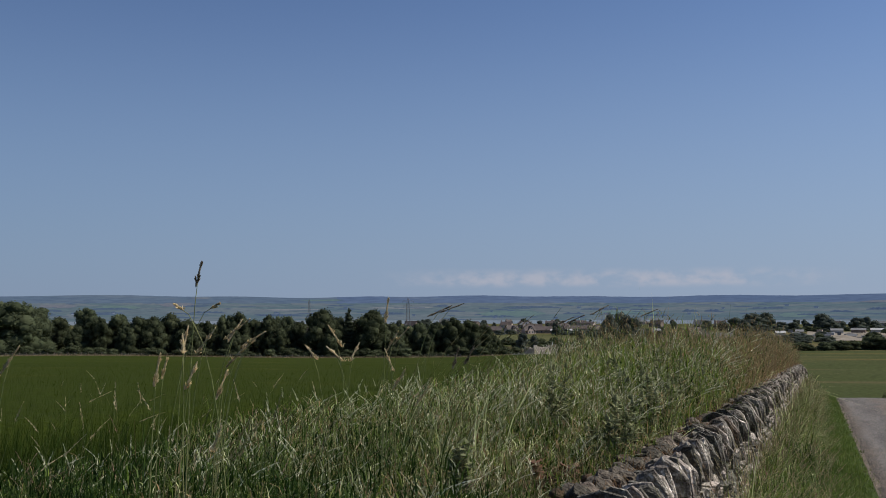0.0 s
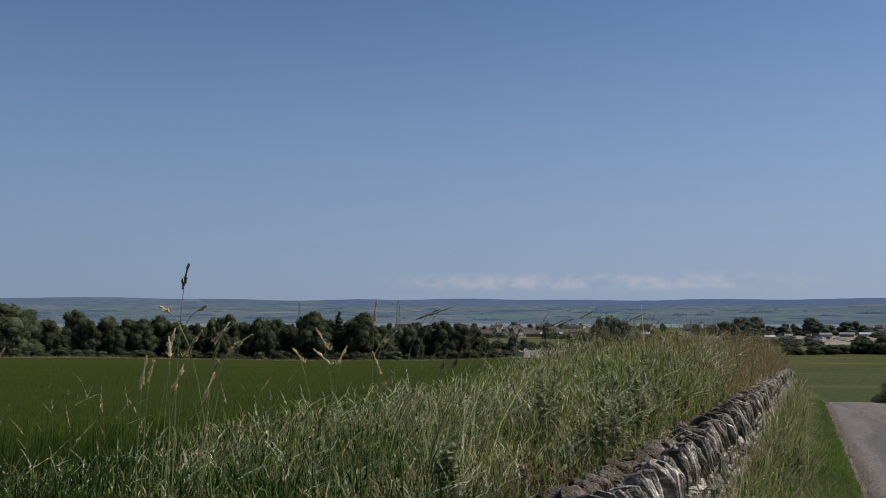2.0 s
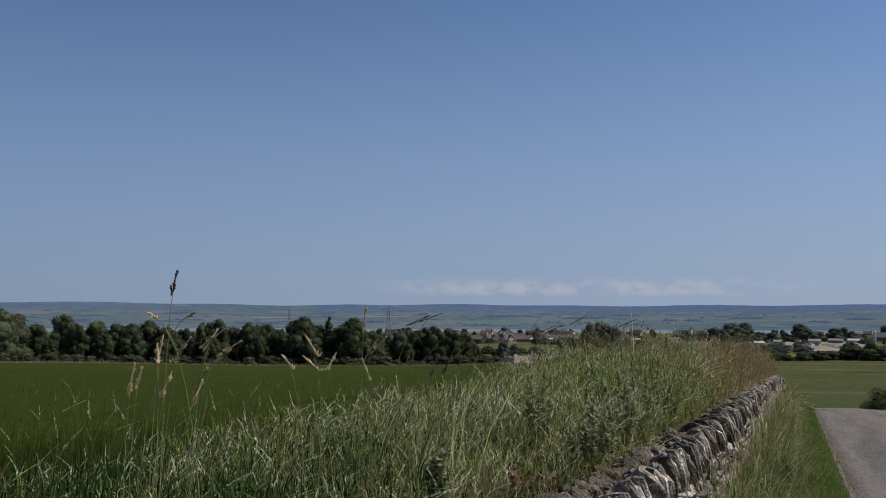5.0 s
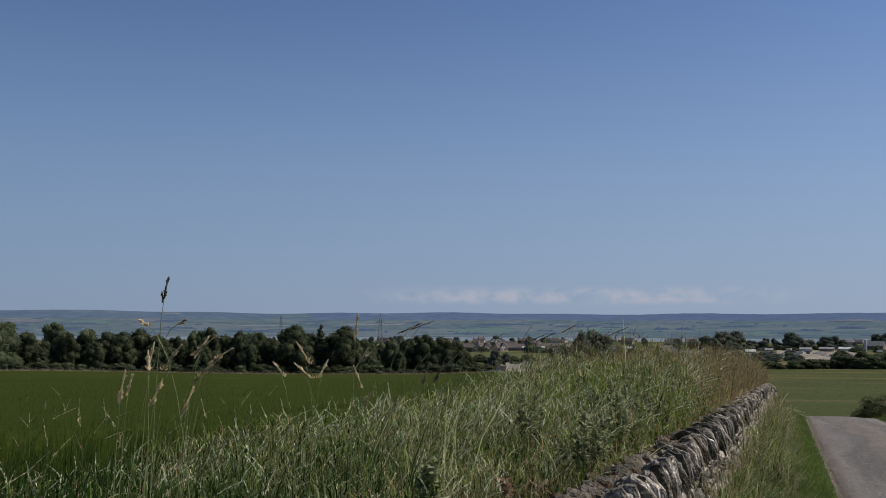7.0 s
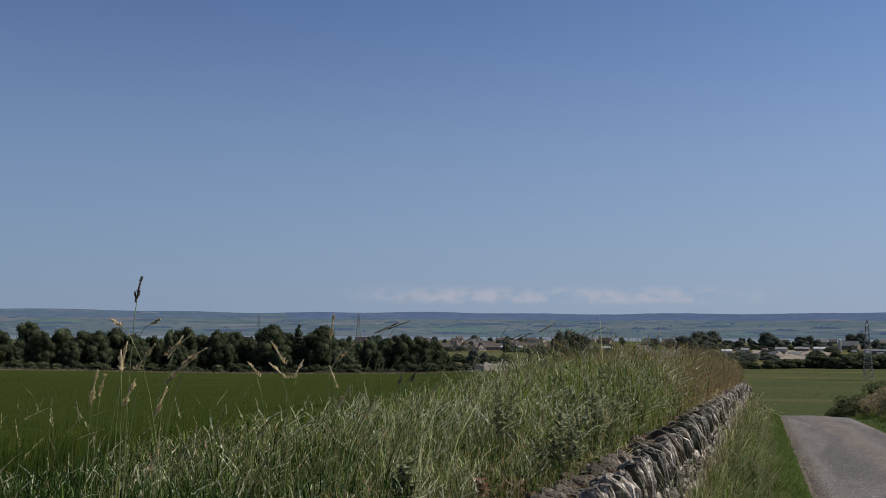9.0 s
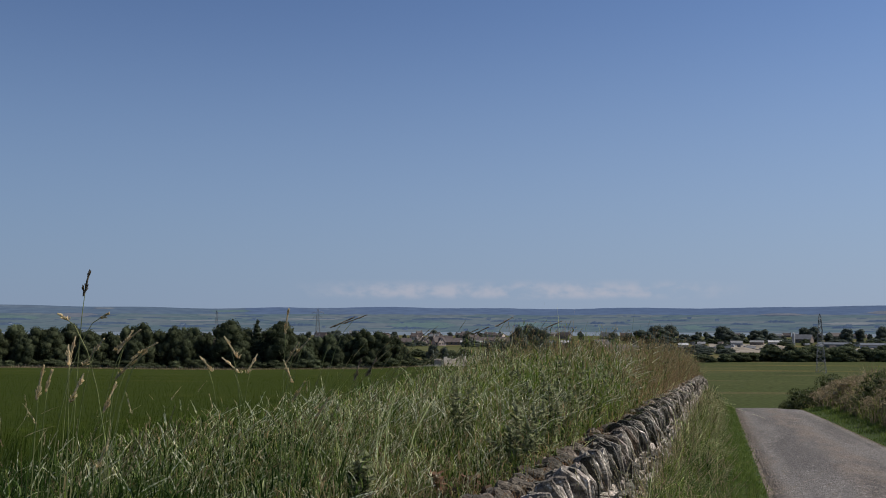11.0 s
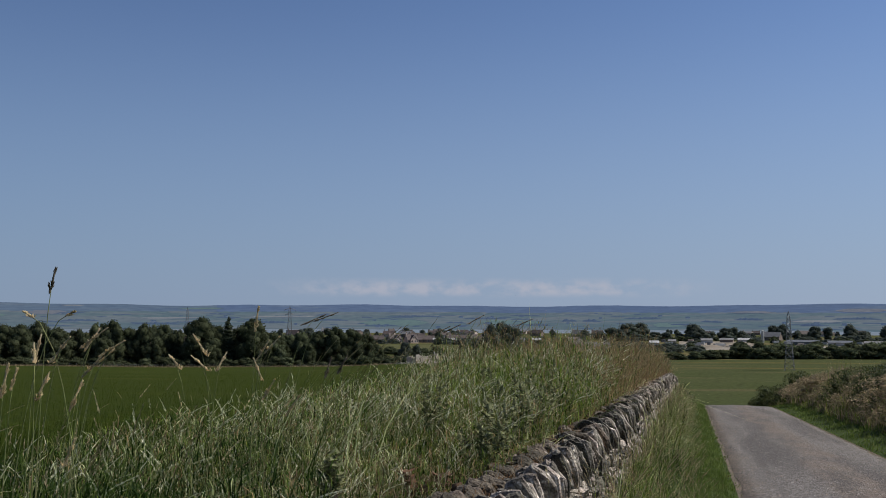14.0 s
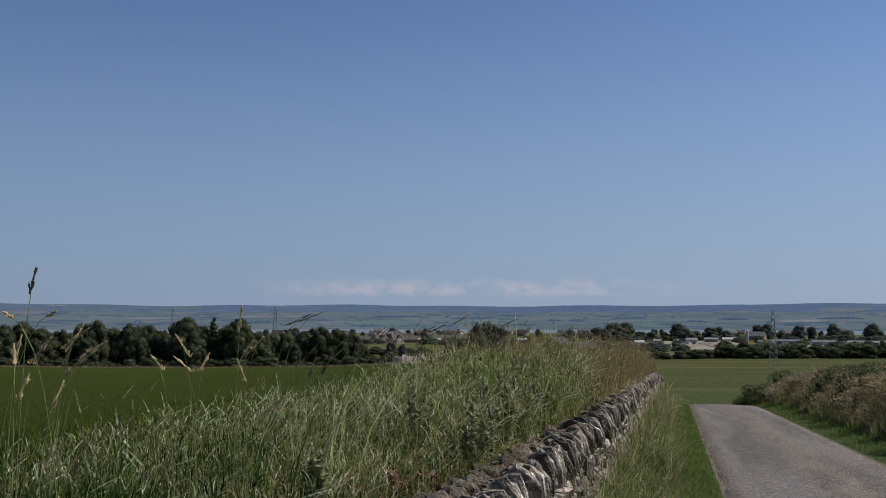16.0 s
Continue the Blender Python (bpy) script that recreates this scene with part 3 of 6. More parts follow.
for az0, az1, low, high, mat, label in ((-14.5, -13.3, 0.0108, 0.0120, "far_stubble", "pale cut field on far hillside"), (-16.2, -14.2, 0.003, 0.0068, "far_tan", "tan field on far hillside"),
                                        (-10.4, -7.0, -0.0010, 0.0006, "far_stubble", "pale cut field on far hillside"), (-8.3, -5.8, 0.0088, 0.0108, "far_green", "soft green field on far hillside"),
                                        (-4.4, -0.6, 0.0008, 0.0024, "far_stubble", "pale cut field on far hillside"), (-19.5, -17.2, 0.000, 0.004, "far_green", "soft green field on far hillside"),
                                        (23.2, 25.5, 0.0055, 0.0072, "far_tan", "tan field on far hillside"), (26.4, 29.1, -0.003, -0.0008, "far_stubble", "pale cut field on far hillside"),
                                        (28.7, 31.4, 0.0070, 0.0095, "far_tan", "tan field on far hillside"), (18.9, 20.6, -0.0085, -0.004, "far_green", "soft green field on far hillside"),
                                        (2.0, 6.0, -0.0075, -0.002, "far_green", "soft green field on far hillside"), (9.0, 12.6, -0.006, -0.0015, "far_green", "soft green field on far hillside"),
                                        (-22.5, -20.5, 0.002, 0.005, "far_tan", "tan field on far hillside")):
    far_patch(az0, az1, low, high, mat, label)


def far_belt(az, d, wide, tall, seed):
    """A belt of woodland on the far shore: a lumpy low mass."""
    r = random.Random(seed)
    v, f = [], []
    steps = max(6, int(wide * 18))
    for k in range(steps + 1):
        a = az - wide / 2 + wide * k / steps
        h = 0.75 * tall * (0.40 + 0.35 * r.random() + 0.6 * abs(noise.noise((a * 3.1, seed, 0.0)))) * min(1.0, 3.5 * min(k, steps - k) / steps + 0.25)
        for dd, hh in ((d - 14, -4), (d - 9, h * 0.75), (d, h), (d + 12, h * 0.8), (d + 16, -4)):
            v.append((*at_bearing(a, dd), shore_z(a, dd) + hh))
    for k in range(steps):
        for c in range(4):
            b = k * 5 + c
            f.append((b, b + 1, b + 6, b + 5))
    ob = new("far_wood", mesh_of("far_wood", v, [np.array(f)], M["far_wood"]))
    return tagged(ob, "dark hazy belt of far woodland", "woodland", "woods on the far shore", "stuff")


r = random.Random(11)
for az, d, wide, tall in ((-9.5, 3480, 2.6, 14), (-3.2, 3560, 2.2, 15), (0.3, 3760, 1.6, 12), (5.4, 4000, 2.8, 12), (9.3, 3900, 2.6, 13),
                          (11.7, 4050, 1.8, 10), (14.2, 3720, 0.9, 16), (15.4, 3740, 0.9, 15), (18.5, 3900, 1.8, 12), (24.2, 3880, 1.6, 14),
                          (27.5, 3500, 1.2, 14), (29.8, 3900, 2.4, 12), (20.6, 3500, 1.5, 11), (3.2, 3420, 2.0, 10), (7.6, 3600, 1.2, 9),
                          (-13.5, 3700, 2.0, 12), (-18.8, 3900, 2.4, 12), (-22.5, 3650, 1.8, 12), (12.4, 3450, 1.4, 9), (22.2, 3700, 1.2, 12), (-6.0, 4100, 1.6, 10)):
    far_belt(az, d, wide, tall, int(az * 10) + 900)
for k in range(110):
    az, d = r.uniform(-27, 34), r.uniform(3200, 4220)
    far_belt(az, d, r.uniform(0.2, 1.5), r.uniform(2.5, 7), 2000 + k)


# ---- trees ----
def crown_mesh(name, lobes, count, size, mat, seed, core=0.80, slim=0.55):
    """A crown: many small leaf sprays on and in the lobes, over rough dark cores. lobes: (x, y, z, rx, ry, rz)."""
    g = np.random.default_rng(seed)
    lob = np.array(lobes, dtype=float)
    wgt = lob[:, 3] * lob[:, 4] + lob[:, 5] * lob[:, 3]
    which = g.choice(len(lob), count, p=wgt / wgt.sum())
    d = g.normal(size=(count, 3))
    d /= np.linalg.norm(d, axis=1)[:, None]
    rad = g.uniform(0.72, 1.10, count) ** 0.8 + 0.10 * np.sin(5 * d[:, 0] + 4 * d[:, 2] + which)
    c = lob[which, :3] + d * lob[which, 3:] * rad[:, None]
    t = np.cross(d, g.normal(size=(count, 3)))
    t /= np.linalg.norm(t, axis=1)[:, None]
    nn = d + 0.9 * g.normal(size=(count, 3))
    nn /= np.linalg.norm(nn, axis=1)[:, None]
    t = np.cross(nn, t)
    t /= np.linalg.norm(t, axis=1)[:, None]
    b = np.cross(nn, t)
    s = (size * g.uniform(0.5, 1.3, count))[:, None]
    verts = np.stack([c - t * s, c - b * s * slim + t * s * 0.1, c + t * s, c + b * s * slim], 1).reshape(-1, 3)
    quads = np.arange(count * 4).reshape(-1, 4)
    cores, tris, base = [], [], len(verts)
    bm = bmesh.new()
    bmesh.ops.create_icosphere(bm, subdivisions=2, radius=1.0)
    sv = np.array([p.co[:] for p in bm.verts])
    sf = np.array([[p.index for p in f.verts] for f in bm.faces])
    bm.free()
    for lb in lob:
        wob = core * (1 + 0.16 * g.normal(size=len(sv)))[:, None]
        cores.append(lb[:3] + sv * lb[3:] * wob)
        tris.append(sf + base)
        base += len(sv)
    return mesh_of(name, np.concatenate([verts] + cores), [quads] + tris, mat)


def trunk_bm(height, r0, limbs, seed):
    g = random.Random(seed)
    bm = bmesh.new()
    p, rr = Vector((0, 0, -0.5)), r0
    for k in range(4):
        q = p + Vector((g.uniform(-0.15, 0.15) * r0 * 4, g.uniform(-0.15, 0.15) * r0 * 4, height / 4))
        add_rod(bm, p, q, rr, rr * 0.78, 8)
        p, rr = q, rr * 0.78
        if k:
            for _ in range(limbs):
                a = g.uniform(0, 6.28)
                add_rod(bm, p, p + Vector((math.cos(a), math.sin(a), 0.8)) * height * 0.28, rr * 0.5, rr * 0.15, 5)
    return bm


def tree_kind(name, label, height, wide, lobes, count, size, mat, seed, category="tree", group="", core=0.80, slim=0.55):
    """An upright tree at the origin: trunk with limbs, and a crown of leaf sprays in uneven lobes."""
    g = random.Random(seed)
    ob = thing(name, label, category, group)
    part("trunk", trunk_bm(height * 0.7, height * 0.028, 3, seed), M["bark"], ob)
    L = []
    for k in range(lobes):
        h = 0.10 + 0.78 * (k + 0.5) / lobes
        spread = math.sin(min(1.0, 0.18 + h * 0.80) * math.pi) ** 0.5
        a = k * 2.4 + g.uniform(-0.5, 0.5)
        off = wide * 0.30 * spread * g.uniform(0.5, 1.1) * (1 if k < lobes - 1 else 0.2)
        rr = wide * (0.20 + 0.15 * spread) * g.uniform(0.6, 1.15) * (8.0 / max(8, lobes)) ** 0.45
        L.append((math.cos(a) * off, math.sin(a) * off, h * height, rr, rr, min(rr * 0.9, height * 0.2)))
    part_of("crown", crown_mesh("crown", L, count, size, mat, seed, core, slim), ob)
    return ob


def conifer_kind(name, label, height, wide, seed):
    g = random.Random(seed)
    ob = thing(name, label, "tree", "trees along the field edge")
    bm = bmesh.new()
    add_rod(bm, (0, 0, -0.5), (0, 0, height * 0.97), height * 0.02, 0.03, 8)
    part("trunk", bm, M["bark"], ob)
    L = []
    for k in range(12):
        h = 0.12 + 0.84 * k / 11
        rr = wide * 0.5 * (1.02 - h) ** 0.8 * g.uniform(0.85, 1.15) + 0.15
        L.append((g.uniform(-0.2, 0.2), g.uniform(-0.2, 0.2), h * height, rr, rr, height * 0.06))
    part_of("crown", crown_mesh("crown", L, 4200, 0.19, M["needle"], seed, 0.7), ob)
    return ob


def plant(ob, az, d, turn, scale, sink=0.0, first=False):
    x, y = at_bearing(az, d)
    m = Matrix.Translation((x, y, float(land(x, y)) - sink)) @ Euler((0, 0, turn)).to_matrix().to_4x4() @ Matrix.Diagonal((scale[0], scale[0], scale[1], 1))
    if first:
        ob.matrix_basis = m
        return ob
    c = copy_thing(ob, pose(0, 0, 0))
    c.matrix_basis = m
    return c


GE = "trees along the field edge"
broad = [tree_kind("broadleaf_tree", "dark green broadleaf tree at barley field edge", 12, 11, 28, 7500, 0.23, M["leaf"], 21, group=GE),
         tree_kind("broadleaf_tree", "dense round-topped dark green tree at field edge", 12, 10, 26, 7300, 0.23, M["leaf"], 22, group=GE),
         tree_kind("broadleaf_tree", "tall dark green tree with uneven crown", 12, 9, 29, 7500, 0.23, M["leaf"], 23, group=GE)]
light = [tree_kind("broadleaf_tree", "paler grey-green broadleaf tree at field edge", 12, 11, 29, 7500, 0.23, M["leaf_light"], 24, group=GE),
         tree_kind("broadleaf_tree", "open paler green tree with feathery crown", 12, 10, 27, 6500, 0.23, M["leaf_light"], 25, group=GE)]
fir = conifer_kind("conifer_tree", "dark pointed conifer among broadleaf trees", 12, 5.5, 26)
placed = {}
# bearing, distance, kind, tangent of the angle at which the top shows, width factor
ROW = [(-27.5, 312, "l0", 0.009, 1.5), (-25.6, 312, "l0", 0.009, 1.5), (-23.9, 308, "l0", 0.0085, 1.5), (-22.7, 316, "l0", 0.003, 1.2), (-21.4, 330, "b0", -0.006, 0.9),
       (-20.1, 318, "l1", 0.003, 0.95), (-19.3, 312, "b2", -0.006, 0.9), (-18.3, 316, "l0", -0.004, 0.9), (-17.3, 310, "b0", -0.006, 0.9), (-16.5, 309, "b1", -0.007, 0.95),
       (-15.6, 314, "b1", -0.004, 0.95), (-14.6, 311, "b0", -0.009, 0.95), (-13.6, 315, "b2", -0.010, 0.95), (-12.6, 318, "l1", -0.004, 0.8), (-11.8, 312, "b1", -0.003, 0.85),
       (-10.9, 314, "b0", -0.009, 0.85), (-10.1, 312, "b1", -0.006, 0.75), (-9.2, 322, "l0", -0.006, 0.8), (-8.4, 316, "b2", -0.011, 0.8), (-7.7, 313, "f", -0.006, 0.9),
       (-7.0, 308, "b1", 0.000, 1.1), (-6.1, 311, "b0", -0.007, 0.9), (-5.5, 309, "f", -0.001, 1.1), (-4.9, 312, "b2", -0.008, 0.8), (-4.1, 308, "b1", -0.001, 1.1),
       (-3.0, 316, "b0", -0.013, 0.8), (-2.2, 324, "l0", -0.016, 0.8), (-1.4, 318, "l0", -0.014, 0.75), (-0.4, 312, "b0", -0.012, 0.85), (0.6, 310, "b1", -0.009, 0.9),
       (1.5, 312, "b0", -0.010, 0.9), (2.4, 314, "b2", -0.014, 0.8), (3.0, 322, "b0", -0.026, 0.6), (-12.2, 304, "b0", -0.018, 0.8), (-9.6, 305, "b2", -0.018, 0.8), (-17.9, 304, "b0", -0.016, 0.7),
       (-2.6, 306, "l0", -0.026, 0.7), (-1.0, 306, "b0", -0.024, 0.7), (-6.5, 304, "b0", -0.020, 0.8), (-14.9, 305, "b2", -0.018, 0.8), (-20.7, 305, "b2", -0.020, 0.8), (-30, 310, "b1", 0.0, 1.2), (-33, 312, "b0", 0.0, 1.2)]
KIND = {"b0": broad[0], "b1": broad[1], "b2": broad[2], "l0": light[0], "l1": light[1], "f": fir}
for k, (az, d, kind, top, wf) in enumerate(ROW):
    x, y = at_bearing(az, d)
    tall = top * d - float(land(x, y))
    sc = tall / 11.6
    plant(KIND[kind], az, d, k * 1.7, (0.5 * (sc + 1) * wf, sc), first=kind not in placed)
    placed[kind] = True

# hedge bank and scrub at the foot of the trees
scrub = tree_kind("shrub", "low green bush at field edge", 3.0, 4.5, 8, 950, 0.25, M["leaf_light"], 31, "bush", "bushes along the fields")
scrub_dark = tree_kind("shrub", "low dark green bush at field edge", 3.0, 4.2, 8, 950, 0.25, M["leaf"], 32, "bush", "bushes along the fields")
first = {0: True, 1: True}
for k in range(64):
    az = -28 + 31.5 * k / 63 + r.uniform(-0.2, 0.2)
    which = 0 if (az < -18 and k % 3) or k % 4 == 0 else 1
    s = r.uniform(0.6, 1.25)
    plant((scrub, scrub_dark)[which], az, 302 + r.uniform(-1, 3), r.uniform(0, 6), (s * 1.1, s), 0.2, first[which])
    first[which] = False
for k in range(70):                                 # hedge at the far side of the low pasture
    az = 19.5 + 20 * k / 69
    d = 398 + 3.6 * (az - 20) + r.uniform(0, 9)
    s = (1.05 if az < 23.5 else 1.75) * r.uniform(0.55, 1.3)
    plant((scrub_dark, scrub)[k % 2 == 0], az, d, r.uniform(0, 6), (s * 1.15, s), 0.3)
for k in range(60):                                 # scrub round the ruin and before the houses
    az, d = r.uniform(2.2, 11), r.uniform(345, 470)
    s = r.uniform(0.5, 1.1)
    plant((scrub_dark, scrub)[k % 3 == 0], az, d, r.uniform(0, 6), (s * 1.3, s), 0.3)

GP = "trees of the plain"
far_trees = [tree_kind("broadleaf_tree", "dark broadleaf tree on the plain, greyed by painted haze", 12, 12, 13, 1900, 0.40, M["leaf_haze"], 27, group=GP),
             tree_kind("broadleaf_tree", "dark tree with uneven crown, greyed by painted haze", 12, 10, 12, 1900, 0.38, M["leaf_haze"], 28, group=GP)]
far_scrub = tree_kind("shrub", "low dark scrub among sheds and houses", 3.0, 5.0, 8, 700, 0.30, M["leaf_haze"], 33, "bush", "bushes along the fields")
far_first = {0: True, 1: True, 2: True}


def plant_far(k, az, d, turn, scale):
    plant(far_scrub if k == 2 else far_trees[k], az, d, turn, scale, 0.3, far_first[k])
    far_first[k] = False


# trees of the plain: bearing, distance, tangent of the top, width factor
for k, (az, d, top, wf) in enumerate([(9.7, 430, -0.006, 0.66), (10.2, 436, -0.0035, 0.66), (10.7, 432, -0.0075, 0.66), (16.6, 900, -0.0085, 1.1), (17.6, 920, -0.0045, 1.0), (18.3, 930, -0.0035, 1.1), (17.1, 820, -0.0105, 0.9), (15.9, 860, -0.012, 0.8),
                                      (19.0, 850, -0.0125, 0.8), (19.7, 860, -0.0125, 0.8), (20.4, 900, -0.0125, 0.8), (21.2, 900, -0.0045, 1.1), (21.6, 880, -0.0095, 1.1), (22.2, 950, -0.0115, 0.8), (22.9, 960, -0.0085, 0.8), (23.4, 980, -0.0075, 0.9), (23.8, 970, -0.011, 0.8),
                                      (25.5, 960, -0.0055, 0.8), (26.0, 960, -0.0050, 0.8), (26.7, 980, -0.011, 0.8), (27.6, 960, -0.0065, 0.9), (28.3, 960, -0.0070, 0.8), (29.4, 940, -0.0045, 0.7), (30.1, 930, -0.0105, 0.8), (31.4, 940, -0.0045, 0.8), (33, 900, -0.003, 1.0),
                                      (4.6, 400, -0.024, 0.45), (5.3, 395, -0.026, 0.4), (6.6, 640, -0.012, 0.4), (8.0, 520, -0.020, 0.5), (8.7, 515, -0.019, 0.5), (11.8, 500, -0.020, 0.5), (12.5, 520, -0.021, 0.5), (13.2, 540, -0.022, 0.5)]):
    x, y = at_bearing(az, d)
    sc = (top * d - float(land(x, y))) / 11.6
    plant_far(k % 2, az, d, k * 2.1, (0.62 * (sc + 1) * wf * (0.85 + 0.1 * (k % 5)), sc))
for k in range(90):                                 # lesser trees among the town
    az, d = r.uniform(-12, 34), r.uniform(800, 1900)
    sc = r.uniform(0.45, 0.8)
    plant_far(k % 2, az, d, k * 1.1, (sc * (0.9 + 0.12 * (k % 4)), sc))
for k in range(46):                                 # scrub before the yards
    az, d = r.uniform(15.6, 21.5), r.uniform(470, 660)
    sc = r.uniform(0.6, 1.25)
    plant_far(2, az, d, k * 1.7, (sc * 1.3, sc))
for k in range(50):                                # scrub that fills the ground between them
    az, d = r.uniform(14.5, 34), r.uniform(760, 980)
    sc = r.uniform(0.8, 2.0)
    plant_far(2, az, d, k * 1.3, (sc * 1.5, sc))
for k in range(50):
    az, d = r.uniform(1.5, 15), r.uniform(640, 900)
    sc = r.uniform(0.7, 1.5)
    plant_far(2, az, d, k * 1.9, (sc * 1.4, sc))

# ---- drystone wall along the lane ----
def stone_mesh(name, seed, mat):
    """An irregular stone: a cut cube, its outline broken unevenly and every point shifted, then brought to size."""
    g = random.Random(seed)
    size = Vector((0.08 + 0.012 * (seed % 16), 0.24, g.uniform(0.085, 0.14)))
    bm = bmesh.new()
    bmesh.ops.create_cube(bm, size=1.0)
    bmesh.ops.subdivide_edges(bm, edges=bm.edges[:], cuts=1, use_grid_fill=True)
    for p in bm.verts:
        k = sum(abs(c) > 0.4 for c in p.co)
        f = (1.0, 1.0, 0.95, 0.86)[k]
        p.co = Vector((p.co.x * f, p.co.y * f, p.co.z * f)) + Vector((g.uniform(-1, 1) * 0.16, g.uniform(-1, 1) * 0.13, g.uniform(-1, 1) * 0.10))
    for p in bm.verts:
        p.co = Vector((p.co.x * size.x, p.co.y * size.y, p.co.z * size.z))
    me = bpy.data.meshes.new(name)
    bm.to_mesh(me)
    bm.free()
    me.materials.append(mat)
    return me, size


def lane_frame(al, n, z, lean, roll, twist, size):
    """A pose whose x runs along the lane and y to its right."""
    x, y = xy(al, n)
    base = Matrix(((SA, -CA, 0, x), (CA, SA, 0, y), (0, 0, 1, z), (0, 0, 0, 1)))   # y to the left keeps it right-handed
    turn = Euler((roll, lean, twist)).to_matrix().to_4x4()
    return base @ turn @ Matrix.Rotation(math.pi, 4, "Z") @ Matrix.Diagonal((*size, 1))


wall = tagged(new("wall_lane"), "grey drystone wall topped with upright cope stones", "wall", kind="structure")


def cope_mesh(name, seed, mat, wide, tall, thick):
    """A slab set on edge across the wall: an uneven arched outline, rounded rims, thicker on one side."""
    g = random.Random(seed)
    peak, left, right = g.uniform(-0.12, 0.22), g.uniform(0.45, 0.85), g.uniform(0.50, 0.90)
    out = [(-0.5, -0.5), (0.5, -0.5), (0.5, -0.5 + right * g.uniform(0.5, 0.8)), (0.44, -0.5 + right), (0.55 * peak + 0.45 * 0.44, g.uniform(0.36, 0.48)),
           (peak, 0.5), (0.6 * peak - 0.4 * 0.45, g.uniform(0.36, 0.47)), (0.25 * peak - 0.75 * 0.45, g.uniform(0.22, 0.40)), (-0.46, -0.5 + left), (-0.5, -0.5 + left * 0.5)]
    out = [((y + g.uniform(-0.045, 0.045)) * wide, (z + g.uniform(-0.045, 0.045)) * tall) for y, z in out]
    wedge, skew = g.uniform(-0.35, 0.35), g.uniform(-0.25, 0.25)
    bm = bmesh.new()
    rings = []
    for x, k in ((-0.5, 0.90), (-0.24, 1.0), (0.30, 1.0), (0.5, 0.88)):
        ring = []
        for y, z in out:
            t = thick * (1 + wedge * y / wide + g.uniform(-0.12, 0.12))
            ring.append(bm.verts.new((x * t + skew * thick * z / tall, y * k, z * (k if z > 0 else 1.0))))
        rings.append(ring)
    c = len(out)
    for a, b in zip(rings, rings[1:]):
        for q in range(c):
            bm.faces.new((a[q], a[(q + 1) % c], b[(q + 1) % c], b[q]))
    for ring, way in ((rings[0], -1), (rings[-1], 1)):
        for k in range(c // 2 - 1):
            bm.faces.new((ring[k], ring[k + 1], ring[c - 2 - k], ring[c - 1 - k])[::way])
    me = bpy.data.meshes.new(name)
    bm.normal_update()
    bm.to_mesh(me)
    bm.free()
    me.materials.append(mat)
    return me, Vector((thick, wide, tall))


gs = random.Random(77)
wide_slabs = [cope_mesh("cope_stone", 416 + k, M["stone_moss_shade" if k % 3 == 0 else "stone"], gs.uniform(0.31, 0.40), gs.uniform(0.24, 0.37), gs.uniform(0.022, 0.075)) for k in range(30)]
slabs = [cope_mesh("cope_stone", 96 + k, M["stone"], gs.uniform(0.18, 0.25), gs.uniform(0.22, 0.37), gs.uniform(0.022, 0.075)) for k in range(30)]
mossy = [cope_mesh("cope_stone", 608 + k, M["stone_moss_shade"], gs.uniform(0.17, 0.26), gs.uniform(0.20, 0.28), gs.uniform(0.05, 0.11)) for k in range(24)]
blocks = [stone_mesh("wall_stone", 192 + k, M["stone"]) for k in range(32)]


def joined(name, metas, mat, label):
    """Many stones, given as (mesh, pose), as one mesh."""
    vs, fs, base = [], [], 0
    cache = {}
    for me, m in metas:
        if me.name not in cache:
            cache[me.name] = (np.array([p.co[:] for p in me.vertices]), np.array([p.vertices[:] for p in me.polygons]))
        co, fa = cache[me.name]
        a = np.array(m)
        vs.append(co @ a[:3, :3].T + a[:3, 3])
        fs.append(fa + base)
        base += len(co)
    ob = new(name, mesh_of(name, np.concatenate(vs), [np.concatenate(fs)], mat))
    ob.parent = wall
    return tagged(ob, label, kind="stuff")


g = random.Random(5)
near_stones, rest_cope, rest_face = [], [], []


def lay(me, m, al):
    (near_stones if 4.2 < al < 19 and len(near_stones) < 340 else rest_cope).append((me, m))


def lean_of(a):
    """The cope leans in runs, one way and then less."""
    return -0.20 + 0.16 * noise.noise((a * 0.55, 2.0, 0.0))


al = -7.0                                            # lane side, and slabs that reach right across
while al < 61.5:
    across = noise.noise((al * 1.3, 9.0, 0.0)) > (0.30 if al < 8 else 0.0)
    me, size = g.choice(wide_slabs if across else slabs)
    f = g.uniform(0.90, 1.10)
    n = -0.905 if across else -0.835
    z = float(crest_z(al)) - 0.015 - size.z * f * 0.5 + g.uniform(-0.05, 0.025)
    lay(me, lane_frame(al + size.x / 2, n + g.uniform(-0.03, 0.03), z, lean_of(al) + g.uniform(-0.10, 0.10), g.uniform(-0.22, 0.14), g.uniform(-0.30, 0.22), (f, f, f)), al)
    al += size.x * f + 0.012 + 0.09 * g.random() ** 2
al = -7.0                                            # field side: lower, thicker, mossy stones, shade in their colour
